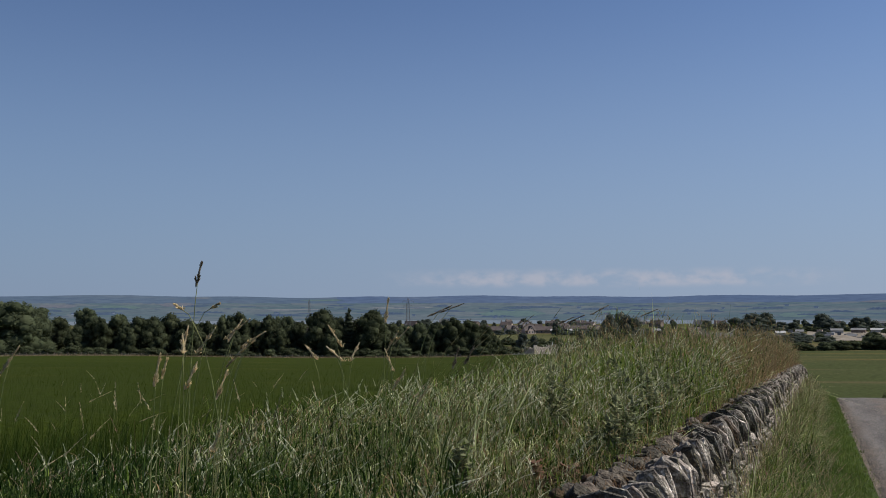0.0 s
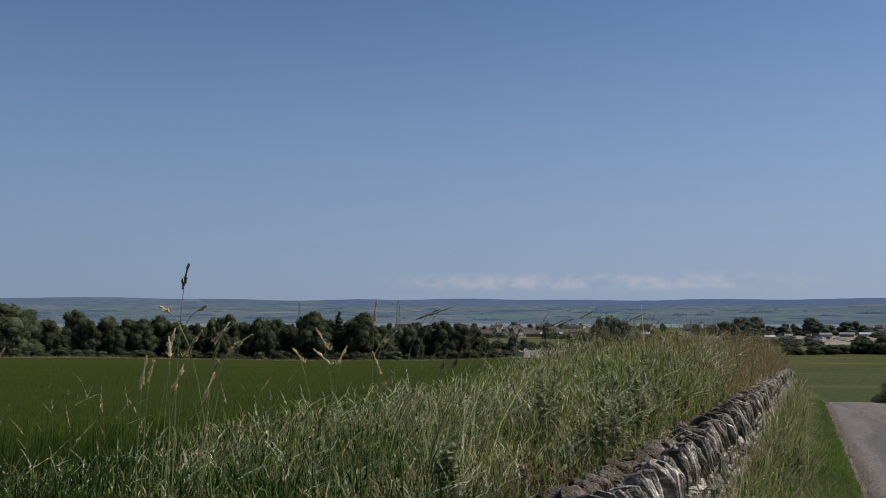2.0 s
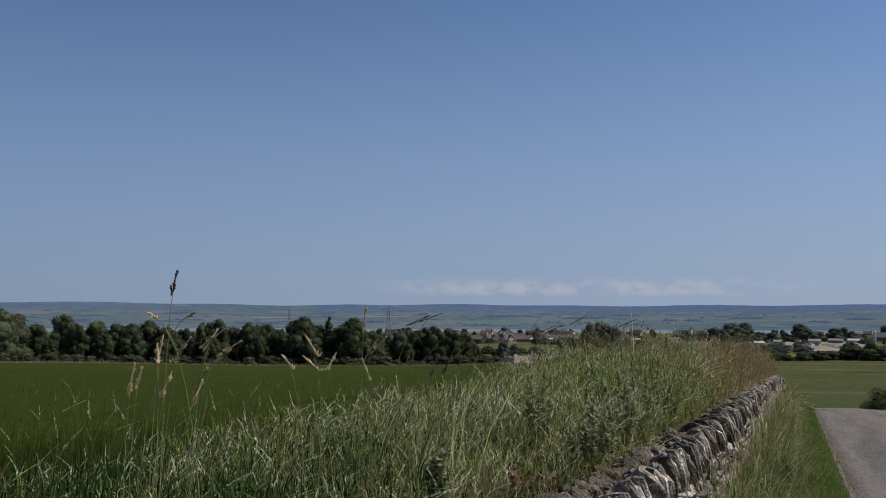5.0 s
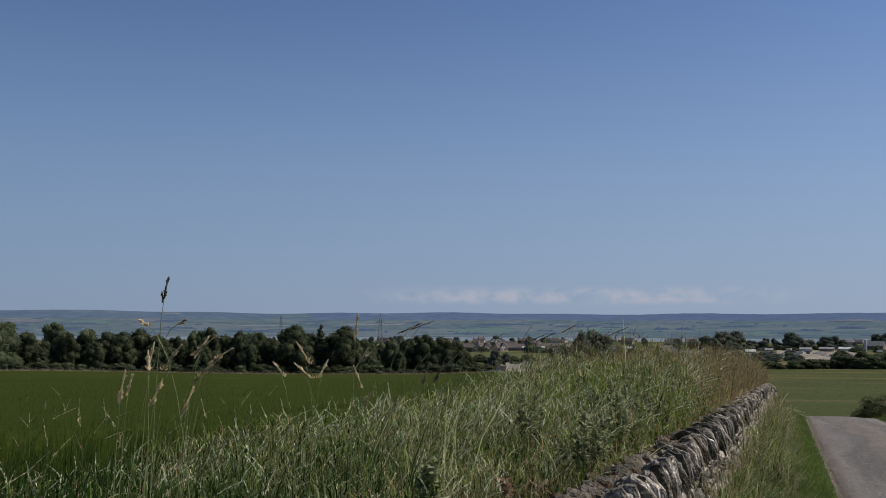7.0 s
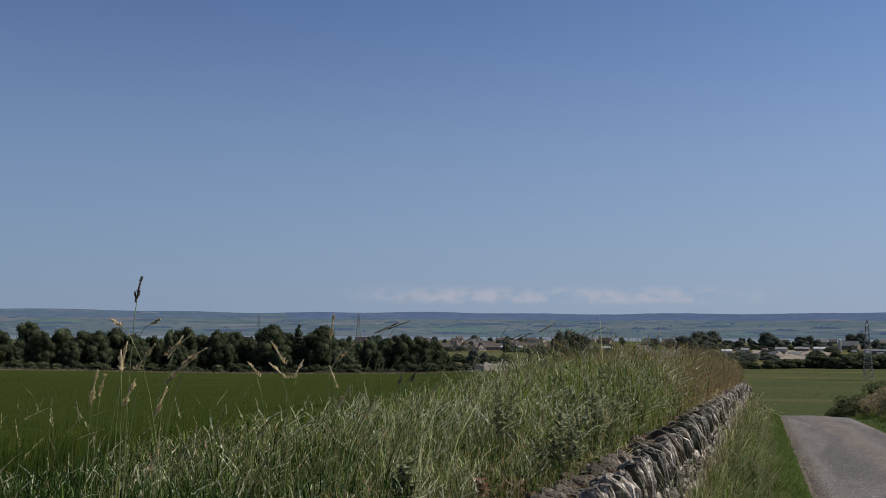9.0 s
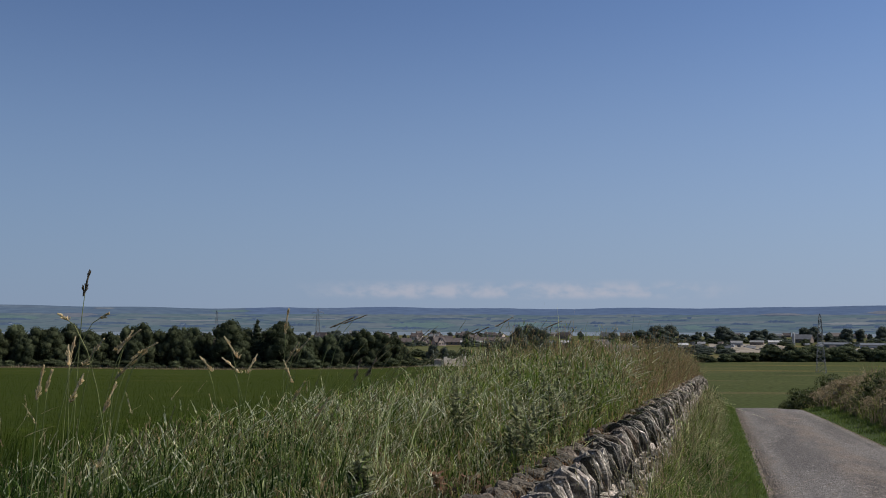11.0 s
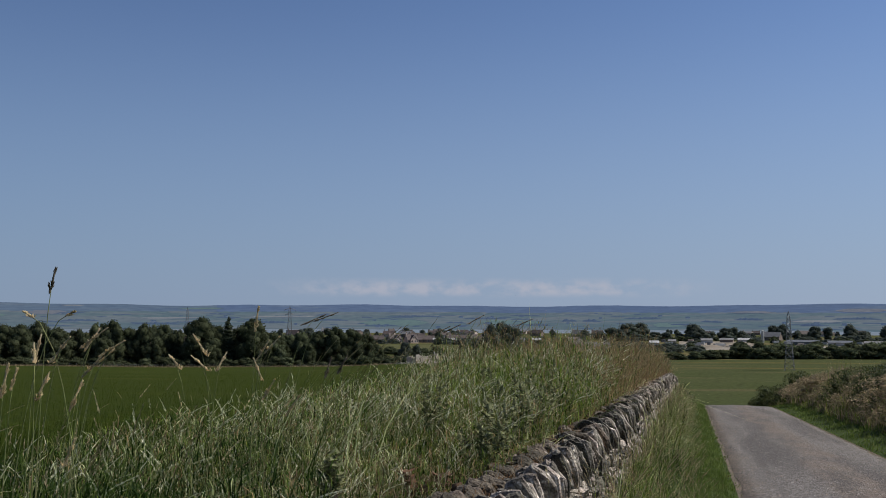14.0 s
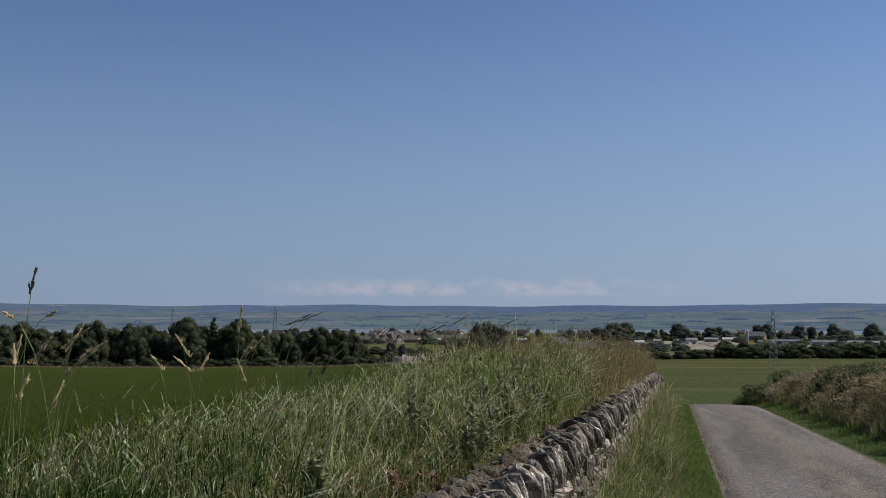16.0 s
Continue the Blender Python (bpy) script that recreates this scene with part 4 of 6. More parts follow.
while al < 61.5:
    across = noise.noise((al * 1.3, 9.0, 0.0)) > (0.30 if al < 8 else 0.0)
    me, size = g.choice(mossy)
    f = g.uniform(0.85, 1.25)
    if not across or g.random() < 0.35:
        z = float(crest_z(al)) - (0.075 if across else 0.04) - size.z * f * 0.5 + g.uniform(-0.05, 0.02)
        lay(me, lane_frame(al + size.x / 2, (-1.12 if across else -1.06) + g.uniform(-0.03, 0.03), z, lean_of(al) + g.uniform(-0.3, 0.2), g.uniform(-0.45, -0.05), g.uniform(-0.35, 0.25), (f, f, f)), al)
    al += size.x * f + g.uniform(0.005, 0.03)
near_face = []
for c in range(8):
    al = -7.0 + g.uniform(0, 0.2)
    while al < 61.5:
        me, size = g.choice(blocks)
        f = g.uniform(0.93, 1.07)
        long_ = size.x * f
        z = float(crest_z(al)) - 0.36 - 0.12 * c + g.uniform(-0.012, 0.012)
        nn = -0.835 + 0.014 * c + g.uniform(-0.02, 0.03)
        if z > float(lane_z(al)) - 0.1:
            m = lane_frame(al + long_ / 2, nn, z, g.uniform(-0.06, 0.06), g.uniform(-0.07, 0.07), g.uniform(-0.06, 0.06), (f, f, f))
            if c < 4 and 4.0 < al < 24 and len(near_face) < 300:
                near_face.append((me, m))
            else:
                rest_face.append((me, m))
        al += long_
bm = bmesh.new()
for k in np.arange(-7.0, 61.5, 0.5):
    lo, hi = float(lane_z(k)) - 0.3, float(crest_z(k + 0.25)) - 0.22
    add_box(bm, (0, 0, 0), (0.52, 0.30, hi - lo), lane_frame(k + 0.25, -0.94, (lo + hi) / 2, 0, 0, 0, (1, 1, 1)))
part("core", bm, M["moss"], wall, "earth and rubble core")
joined("cope_rest", rest_cope, M["stone_joined"], "cope stones further along")
joined("face_rest", rest_face, M["stone_joined"], "wall stones further along")

# moss and earth cushions along the field side of the cope
g = random.Random(8)
vs, fs, base = [], [], 0
bm = bmesh.new()
bmesh.ops.create_icosphere(bm, subdivisions=2, radius=1.0)
sv = np.array([p.co[:] for p in bm.verts])
sf = np.array([[p.index for p in f.verts] for f in bm.faces])
bm.free()
gg = np.random.default_rng(4)
for k in range(150):
    a = 2.5 + 58 * (k / 150) ** 1.5 + g.uniform(-0.3, 0.3)
    x, y = xy(a, -1.07 + g.uniform(-0.08, 0.03))
    r3 = np.array([g.uniform(0.02, 0.055), g.uniform(0.02, 0.055), g.uniform(0.012, 0.03)])
    vs.append(np.array([x, y, float(crest_z(a)) - 0.075]) + sv * r3 * (1 + 0.30 * gg.normal(size=len(sv)))[:, None])
    fs.append(sf + base)
    base += len(sv)
tagged(new("moss", mesh_of("moss", np.concatenate(vs), [np.concatenate(fs)], M["moss"])), "rusty brown moss cushions on old wall", "moss", kind="stuff")


# ---- grasses ----
def blade_arrays(px, py, pz, h, w, bend, wind, g, segs=3, yaw=None, folded=0.0):
    """Tapering curved blades as vertex and face arrays."""
    n = len(px)
    yaw = g.uniform(0, 2 * np.pi, n) if yaw is None else yaw
    bend = np.minimum(bend * g.gamma(1.6, 0.75, n), 1.15)
    h = h / np.sqrt(1 + 0.55 * bend ** 2)
    dx, dy = np.cos(yaw) * bend + wind[0], np.sin(yaw) * bend + wind[1]
    face = yaw + g.uniform(-0.9, 0.9, n) + np.pi / 2
    sx, sy = np.cos(face), np.sin(face)
    # some blades are folded over half way up
    fold = np.where(g.uniform(0, 1, n) < (folded if segs > 3 else 0.0), g.uniform(0.5, 1.5, n), 0.0)
    kyaw = yaw + g.normal(0, 1.0, n)
    kx, ky = np.cos(kyaw), np.sin(kyaw)
    V = []
    for k in range(segs + 1):
        t = k / segs
        past = max(0.0, t - 0.5) * fold
        cx, cy = px + (dx * t * t + past * kx) * h, py + (dy * t * t + past * ky) * h
        cz = pz + h * (t - 0.46 * np.minimum(np.hypot(dx, dy), 1.6) * t * t - 0.8 * past)
        ww = w * (1 - t) ** 0.6 if k < segs else 0 * w
        if k < segs:
            V.append(np.stack([cx - sx * ww / 2, cy - sy * ww / 2, cz], 1))
            V.append(np.stack([cx + sx * ww / 2, cy + sy * ww / 2, cz], 1))
        else:
            V.append(np.stack([cx, cy, cz], 1))
    per = 2 * segs + 1
    V = np.stack(V, 1).reshape(-1, 3)
    o = (np.arange(n) * per)[:, None]
    quads = np.concatenate([o + np.array([[2 * k, 2 * k + 1, 2 * k + 3, 2 * k + 2]]) for k in range(segs - 1)])
    tris = o + np.array([[2 * segs - 2, 2 * segs - 1, 2 * segs]])
    return V, quads, tris


def blades(name, al, n, h, w, bend, wind, mat, label, category, seed, segs=3, sink=0.03):
    g = np.random.default_rng(seed)
    x, y = xy(al, n)
    V, q, t = blade_arrays(x, y, land(x, y) - sink, h, w, bend, wind, g, segs)
    return tagged(new(name, mesh_of(name, V, [q, t], mat)), label, category, kind="stuff")


def stems(name, al, n, h, lean, wind, seed, mats, label, category, thick, head, fluff=1.0, nod=0.0):
    """Flowering stems: a thin bent stalk with a spindle of spikelets at its top."""
    g = np.random.default_rng(seed)
    x, y = xy(al, n)
    z = land(x, y) - 0.03
    N = len(x)
    yaw = g.uniform(0, 2 * np.pi, N)
    dx, dy = np.cos(yaw) * lean + wind[0], np.sin(yaw) * lean + wind[1]

    droop = nod * g.uniform(0.2, 1.3, N)
    turn_to = yaw + g.normal(0, 0.8, N)
    hx, hy = np.cos(turn_to) + 0.3, np.sin(turn_to)

    def at(t):
        top = np.maximum(0.0, t - 0.55) ** 2 * droop
        return np.stack([x + dx * h * t * t + hx * h * top, y + dy * h * t * t + hy * h * top, z + h * (t - 0.35 * np.hypot(dx, dy) * t * t - 0.75 * top)], -1)

    V, F, base = [], [], 0
    segs = 5
    for turn in (0.0, 1.57):
        face = turn + 0.4
        s = np.array([math.cos(face), math.sin(face), 0])
        L = []
        for k in range(segs + 1):
            c = at(k / segs)
            ww = (thick * (1 - 0.5 * k / segs) / 2)[:, None]
            L += [c - s * ww, c + s * ww]
        per = len(L)
        V.append(np.stack(L, 1).reshape(-1, 3))
        o = (np.arange(N) * per)[:, None] + base
        F.append(np.concatenate([o + np.array([[2 * k, 2 * k + 1, 2 * k + 3, 2 * k + 2]]) for k in range(segs)]))
        base += N * per
    stem_faces = sum(len(f) for f in F)
    K = 13
    for k in range(K):
        f = k / (K - 1)
        t = 1 - head / h * (1 - f)
        c = at(t)
        up = at(t + 0.02) - c
        up /= np.linalg.norm(up, axis=1)[:, None]
        a = k * 2.4 + g.uniform(0, 1, N)
        out = np.stack([np.cos(a), np.sin(a), np.zeros(N)], 1)
        ln = (head * (0.17 - 0.06 * f) * g.uniform(0.7, 1.3, N))[:, None]
        wd = ln * 0.16
        spread = fluff * (0.40 - 0.28 * f)
        d = up + out * spread
        d /= np.linalg.norm(d, axis=1)[:, None]
        sd = np.cross(d, out + 0.3)
        sd /= np.linalg.norm(sd, axis=1)[:, None]
        V.append(np.stack([c, c + d * ln * 0.5 - sd * wd, c + d * ln, c + d * ln * 0.5 + sd * wd], 1).reshape(-1, 3))
        F.append((np.arange(N) * 4)[:, None] + np.arange(4)[None] + base)
        base += N * 4
    me = mesh_of(name, np.concatenate(V), [np.concatenate(F)], mats[0])
    me.materials.append(mats[1])
    idx = np.zeros(len(me.polygons), dtype=np.int32)
    idx[stem_faces:] = 1
    me.polygons.foreach_set("material_index", idx)
    return tagged(new(name, me), label, category, kind="stuff")


WIND = (0.07, -0.02)
G = np.random.default_rng(17)


def spread(count, a0, a1, n0, n1, bias=1.0):
    u = G.uniform(0, 1, count) ** bias
    return a0 + (a1 - a0) * u, G.uniform(n0, n1, count)


def clumped(al, n, h, amount=0.35, size=1.3):
    """Heights that rise and fall in tussocks."""
    q = np.array([noise.noise((a * size, b * size, 0.0)) for a, b in zip(al, n)])
    return h * (1 + amount * 1.6 * q)


def bank_height(al):
    return np.interp(al, (-3, 3, 6, 9, 13, 18, 30, 60), (0.50, 0.50, 0.60, 0.74, 1.00, 1.22, 1.30, 1.30))


def tufted(name, tufts, per, a0, a1, n0, n1, tall, wid, mixes, seed, bias=1.0, bend=0.78, radius=0.11, segs=4, folded=0.42):
    """Tussocks: blades fan out from each centre; mixes gives (material, label, share by distance along)."""
    g = np.random.default_rng(seed)
    ta, tn = spread(tufts, a0, a1, n0, n1, bias)
    th = clumped(ta, tn, tall(ta, tn) * g.uniform(0.35, 1.25, tufts), 0.55, 1.5)
    k = np.repeat(np.arange(tufts), per)
    yaw = g.uniform(0, 2 * np.pi, len(k))
    r = radius * g.uniform(0, 1, len(k)) ** 0.7
    al, n = ta[k] + r * np.cos(yaw), tn[k] + r * np.sin(yaw)
    h = th[k] * g.uniform(0.45, 1.05, len(k))
    w = wid(al) * g.uniform(0.55, 1.5, len(k))
    # a tussock keeps mostly to one colour
    patch = np.array([noise.noise((p * 1.1, q * 1.6, 5.0 + seed)) for p, q in zip(ta, tn)])
    u = ((0.55 * g.uniform(0, 1, tufts) + 0.45 * patch)[k] + 0.34 * g.uniform(0, 1, len(k)))
    u = np.argsort(np.argsort(u)) / len(u)
    low = np.zeros(len(k))
    for mat, label, share in mixes:
        s = share(al)
        sel = (u >= low) & (u < low + s)
        low = low + s
        if sel.sum() < 3:
            continue
        x, y = xy(al[sel], n[sel])
        V, q, t = blade_arrays(x, y, land(x, y) - 0.03, h[sel], w[sel] * (1.45 if mat == "pale_glint_blade" else 1.0), bend, WIND, g, segs, yaw[sel] - radians(A_DEG), folded)
        tagged(new(name, mesh_of(name, V, [q, t], M[mat])), label, "grass", kind="stuff")


def margin_tall(al, n):
    low = np.interp(n, (-4.0, -2.8, -1.9), (0.56, 0.86, 1.0))
    dry = smooth01(n, -2.5, -2.0) * smooth01(-al, -7.4, -6.2) * smooth01(al, 3.0, 4.2)   # thin dead patch by the wall
    return bank_height(al) * (1 - (1 - low) * smooth01(-al, -17.0, -10.5)) * (1 - 0.55 * dry)


def dryness(al):
    return 0.05 + 0.17 * smooth01(al, 3.5, 7) + 0.63 * smooth01(al, 10, 22)


def freshness(al):
    return (0.03 + 0.10 * smooth01(al, 4, 7) + 0.40 * np.exp(-((al - 10.5) / 2.2) ** 2)) * (1 - 0.6 * smooth01(al, 10, 23))


# the darkest share paints shaded gaps, the palest share paints glints
MARGIN = [("gap_shade_blade", "dark green grass with tussock shade in its colour", lambda al: (0.82 - 0.44 * smooth01(al, 3.8, 6) - 0.14 * smooth01(al, 5, 9)) * (1 - dryness(al) - freshness(al))),
          ("blade", "rough grey-green grass leaning in wind", lambda al: (0.15 + 0.33 * smooth01(al, 3.8, 6) + 0.07 * smooth01(al, 5, 9)) * (1 - dryness(al) - freshness(al))),
          ("fresh_blade", "bright yellow-green grass tufts", freshness), ("dry_blade", "dry tan grass along wall", dryness),
          ("pale_glint_blade", "pale grass blades leaning in wind, glints in their colour", lambda al: (0.03 + 0.09 * smooth01(al, 3.8, 6) + 0.03 * smooth01(al, 5, 9)) * (1 - dryness(al) - freshness(al)))]
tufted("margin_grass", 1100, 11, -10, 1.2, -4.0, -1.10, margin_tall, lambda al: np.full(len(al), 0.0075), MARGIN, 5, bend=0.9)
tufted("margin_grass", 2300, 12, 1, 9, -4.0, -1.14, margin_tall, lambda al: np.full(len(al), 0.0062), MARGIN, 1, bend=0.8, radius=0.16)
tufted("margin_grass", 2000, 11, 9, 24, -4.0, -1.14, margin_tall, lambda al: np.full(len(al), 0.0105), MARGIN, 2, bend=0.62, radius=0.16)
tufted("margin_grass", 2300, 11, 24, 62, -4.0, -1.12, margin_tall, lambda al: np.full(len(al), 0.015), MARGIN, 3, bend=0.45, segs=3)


def tangle_leaves(count, a0, a1, size, wid, mixes, seed):
    """Short leaves that stand off the stems at every height of the sward."""
    g = np.random.default_rng(seed)
    al, n = spread(count, a0, a1, -4.0, -1.06)
    top = clumped(al, n, margin_tall(al, n), 0.45, 0.9)
    rise = top * g.uniform(0.15, 0.92, count) ** 0.8
    u, low = 0.55 * np.array([noise.noise((p * 1.9, q * 1.9, 7.0)) for p, q in zip(al, n)]) + g.uniform(0, 1, count), np.zeros(count)
    u = np.argsort(np.argsort(u)) / count
    for mat, label, share in mixes:
        w = share(al)
        sel = (u >= low) & (u < low + w)
        low = low + w
        if sel.sum() < 3:
            continue
        x, y = xy(al[sel], n[sel])
        k = int(sel.sum())
        V, q, t = blade_arrays(x, y, land(x, y) + rise[sel], size * g.uniform(0.5, 1.3, k), wid * g.uniform(0.6, 1.4, k), 1.2, (0.05, -0.02), g, 3)
        tagged(new("margin_leaves", mesh_of("margin_leaves", V, [q, t], M[mat])), label, "grass", kind="stuff")


FRESH = [("fresh_blade", "bright yellow-green grass tufts", lambda al: 1.0 + 0 * al)]
tufted("fresh_tufts", 110, 22, 8.8, 11.6, -2.3, -1.55, lambda al, n: 1.05 + 0 * al, lambda al: np.full(len(al), 0.011), FRESH, 9, bend=0.6, folded=0.2)
tangle_leaves(42000, 2.5, 9, 0.10, 0.0058, MARGIN, 21)
tangle_leaves(34000, 9, 24, 0.15, 0.0090, MARGIN, 22)
tangle_leaves(16000, 24, 60, 0.26, 0.013, MARGIN, 23)
RUST = [("rust_blade", "rusty dead grass at foot of wall", lambda al: 0.22 + 0 * al), ("tan_blade", "pale dead grass at foot of wall", lambda al: 0.78 + 0 * al)]
tufted("dead_grass", 170, 18, 4.3, 7.0, -2.3, -1.2, lambda al, n: 0.46 + 0 * al, lambda al: np.full(len(al), 0.0045), RUST, 10, bend=0.9, folded=0.3)
tufted("dead_grass", 150, 14, 9.5, 24, -1.5, -1.12, lambda al, n: 0.55 + 0 * al, lambda al: np.full(len(al), 0.007), RUST, 11, bend=0.7, folded=0.3)

# thin bent rye grass spikes, glint put into their colour; feathery heads further along
for count, a0, a1, th, hd, seed, mats, lean, nod, label in ((1300, 3.4, 9, 0.0024, 0.14, 41, ("pale_stem", "spike"), 0.30, 0.55, "thin pale rye grass spikes bent by wind"),
                                                            (500, 3.2, 8, 0.0015, 0.09, 47, ("stem", "rust_seed"), 0.30, 0.4, "thin reddish flowering grass"),
                                                            (2300, 7, 16, 0.0027, 0.15, 45, ("pale_stem", "spike"), 0.28, 0.6, "thin pale rye grass spikes bent by wind"),
                                                            (1600, 8, 24, 0.0028, 0.10, 42, ("stem", "seed"), 0.25, 0.6, "pale flowering grass stems with feathery heads"),
                                                            (1600, 5.5, 14, 0.0024, 0.085, 51, ("pale_stem", "seed"), 0.28, 0.7, "dry pale seed heads over the margin"),
                                                            (800, 14, 40, 0.0040, 0.14, 48, ("stem", "rust_seed"), 0.20, 0.5, "reddish feathery heads of dry grass"),
                                                            (2600, 24, 62, 0.006, 0.15, 43, ("stem", "seed"), 0.20, 0.5, "pale flowering grass stems with feathery heads")):
    al, n = spread(count, a0, a1, -3.9, -1.22)
    h = clumped(al, n, np.sqrt(margin_tall(al, n) * bank_height(al)) * G.uniform(0.55, 1.22, count), 0.30)
    stems("flowering_grass", al, n, h, lean * G.uniform(0.2, 1.3, count), (0.08, -0.03), seed, (M[mats[0]], M[mats[1]]), label, "grass", th * G.uniform(0.8, 1.3, count), hd * G.uniform(0.5, 1.2, count), 0.8, nod)

# sparse taller stems that stand clear before the barley
al, n = G.uniform(2.2, 5.6, 120), G.uniform(-4.6, -1.9, 120)
stems("tall_stems", al, n, 0.82 * G.uniform(0.55, 1.12, 120), 0.22 * G.uniform(0.3, 1.3, 120), (0.10, -0.03), 49, (M["stem"], M["seed"]), "sparse tall pale grass stems before barley", "grass", 0.0016 * G.uniform(0.8, 1.3, 120), 0.10 * G.uniform(0.5, 1.3, 120), 0.9, 0.4)
al, n = G.uniform(2.2, 5.6, 420), G.uniform(-4.6, -1.9, 420)
blades("tall_stems", al, n, 0.74 * G.uniform(0.5, 1.1, 420), 0.0045 * G.uniform(0.6, 1.4, 420), 0.45, (0.10, -0.03), M["blade"], "sparse long grass leaves before barley", "grass", 50, 4)

# dead brown grass and roots along the field side of the wall head
u = G.uniform(0, 1, 6500) ** 1.4
al, n = 3.0 + 55 * u, G.normal(-1.05, 0.07, len(u))
x, y = xy(al, n)
V, q, t = blade_arrays(x, y, crest_z(al) - 0.13, np.interp(al, (3, 20, 60), (0.10, 0.16, 0.26)) * G.uniform(0.5, 1.3, len(al)), np.interp(al, (3, 15, 60), (0.004, 0.008, 0.02)), 1.3, (0.35, -0.1), np.random.default_rng(58), 3)
tagged(new("wall_head_grass", mesh_of("wall_head_grass", V, [q, t], M["rust_blade"])), "rusty brown dead grass on wall head", "grass", kind="stuff")

# taller clumps that stand above the rest: bearing, distance, height, spread, lean to the right
for k, (az, d, tall, wide, lean) in enumerate(((-2.2, 5.6, 1.06, 0.16, 0.30), (-0.6, 6.0, 1.26, 0.14, 0.34), (0.9, 6.6, 1.34, 0.16, 0.36), (2.8, 7.4, 1.15, 0.2, 0.32), (9.2, 9.6, 1.58, 0.22, 0.42), (11.6, 10.6, 1.62, 0.22, 0.44), (7.3, 9.4, 1.42, 0.2, 0.4), (-9.8, 4.6, 0.85, 0.2, 0.3), (-12.6, 4.0, 0.8, 0.18, 0.25))):
    x, y = at_bearing(az, d)
    ca, cn = x * SA + y * CA, x * CA - y * SA
    q = 8 if k in (0, 3, 7, 8) else 12
    stems("tall_grass_clump", ca + G.normal(0, wide, q), cn + G.normal(0, wide, q), tall * G.uniform(0.70, 1.05, q), 0.10, (lean, -0.05), 400 + k, (M["stem"], M["dark_seed"]), "tall leaning clump of dark flowering grass", "grass", 0.0034 * max(1.0, d / 5.5) * G.uniform(0.8, 1.3, q), 0.13 * G.uniform(0.7, 1.2, q), 0.45)
    q = 34
    blades("tall_grass_clump", ca + G.normal(0, wide * 1.3, q), cn + G.normal(0, wide * 1.3, q), tall * G.uniform(0.5, 0.9, q), 0.007 * G.uniform(0.6, 1.4, q), 0.5, (lean * 0.8, -0.03), M["pale_glint_blade" if k in (1, 2, 8) else "blade"], "tall clump of leaning green grass", "grass", 430 + k, 4)

# verge between wall and lane
def verge_tall(al, n):
    return np.interp(n, (-0.70, -0.20, 0.15), (0.62, 0.46, 0.22)) * np.interp(al, (3, 8, 13, 40), (0.85, 1.0, 1.2, 1.5))


VERGE = [("gap_shade_blade", "dark green grass with tussock shade in its colour", lambda al: 0.14 + 0 * al), ("blade", "rough grey-green grass on verge", lambda al: 0.26 + 0 * al),
         ("fresh_blade", "long fresh green grass against wall", lambda al: 0.40 - 0.20 * smooth01(al, 12, 35)),
         ("pale_glint_blade", "pale grass blades on verge, glints in their colour", lambda al: 0.17 + 0 * al), ("tan_blade", "dry tan grass against wall", lambda al: 0.09 + 0.18 * smooth01(al, 12, 35))]
tufted("verge_grass", 650, 12, -10, 3, -0.72, 0.06, verge_tall, lambda al: np.full(len(al), 0.008), VERGE, 6, radius=0.07)
tufted("verge_grass", 3300, 12, 3, 62, -0.72, 0.06, verge_tall, lambda al: np.interp(al, (3, 15, 60), (0.0062, 0.0095, 0.020)), VERGE, 4, 1.6, bend=0.95, radius=0.08)
al, n = spread(520, 4, 50, -0.70, -0.40, 1.5)
blades("dead_stalks", al, n, G.uniform(0.45, 0.90, len(al)), np.interp(al, (3, 15, 60), (0.004, 0.007, 0.015)), 0.22, WIND, M["tan_blade"], "dead pale stalks standing against wall", "grass", 57)
for count, hue, sd, lab in ((2000, "seed", 44, "thin flowering grass on the verge"), (600, "rust_seed", 46, "reddish flowering grass on the verge")):
    al, n = spread(count, 4, 60, -0.60, 0.16, 1.5)
    stems("verge_flowering_grass", al, n, np.interp(n, (-0.60, 0.16), (0.80, 0.42)) * G.uniform(0.7, 1.2, len(al)), 0.30, WIND, sd, (M["stem"], M[hue]), lab, "grass",
          np.interp(al, (4, 15, 60), (0.0024, 0.004, 0.008)), 0.11 * G.uniform(0.7, 1.3, len(al)))
al, n = spread(100000, 4, 62, -0.02, 0.68, 1.8)
edge = np.interp(n, (-0.02, 0.2, 0.5, 0.66), (0.19, 0.125, 0.085, 0.05))
ragged = np.array([noise.noise((a * 1.7, 0.0, 3.0)) + 0.6 * noise.noise((a * 5.1, 0.0, 8.0)) for a in al])
keep = G.uniform(0, 1, len(al)) < np.interp(n - 0.10 * ragged, (0.44, 0.62), (1.0, 0.04))
al, n, edge = al[keep], n[keep], edge[keep]
blades("short_grass", al, n, clumped(al, n, edge * G.uniform(0.6, 1.2, len(al)), 0.5, 2.0), np.interp(al, (3, 15, 60), (0.005, 0.009, 0.02)), 0.7, WIND, M["turf_blade"], "short green roadside grass", "grass", 61, 2, -0.03)
al, n = spread(22000, -10, 4.2, -0.02, 0.58, 1.0)
blades("short_grass", al, n, clumped(al, n, 0.10 * G.uniform(0.6, 1.2, len(al)), 0.5, 2.0), np.full(len(al), 0.006), 0.7, WIND, M["turf_blade"], "short green roadside grass", "grass", 63, 2, -0.03)
al, n = spread(56000, -8, 85, 3.42, 5.6, 1.1)
edge = np.interp(n, (3.38, 3.7, 5.0), (0.05, 0.12, 0.22))
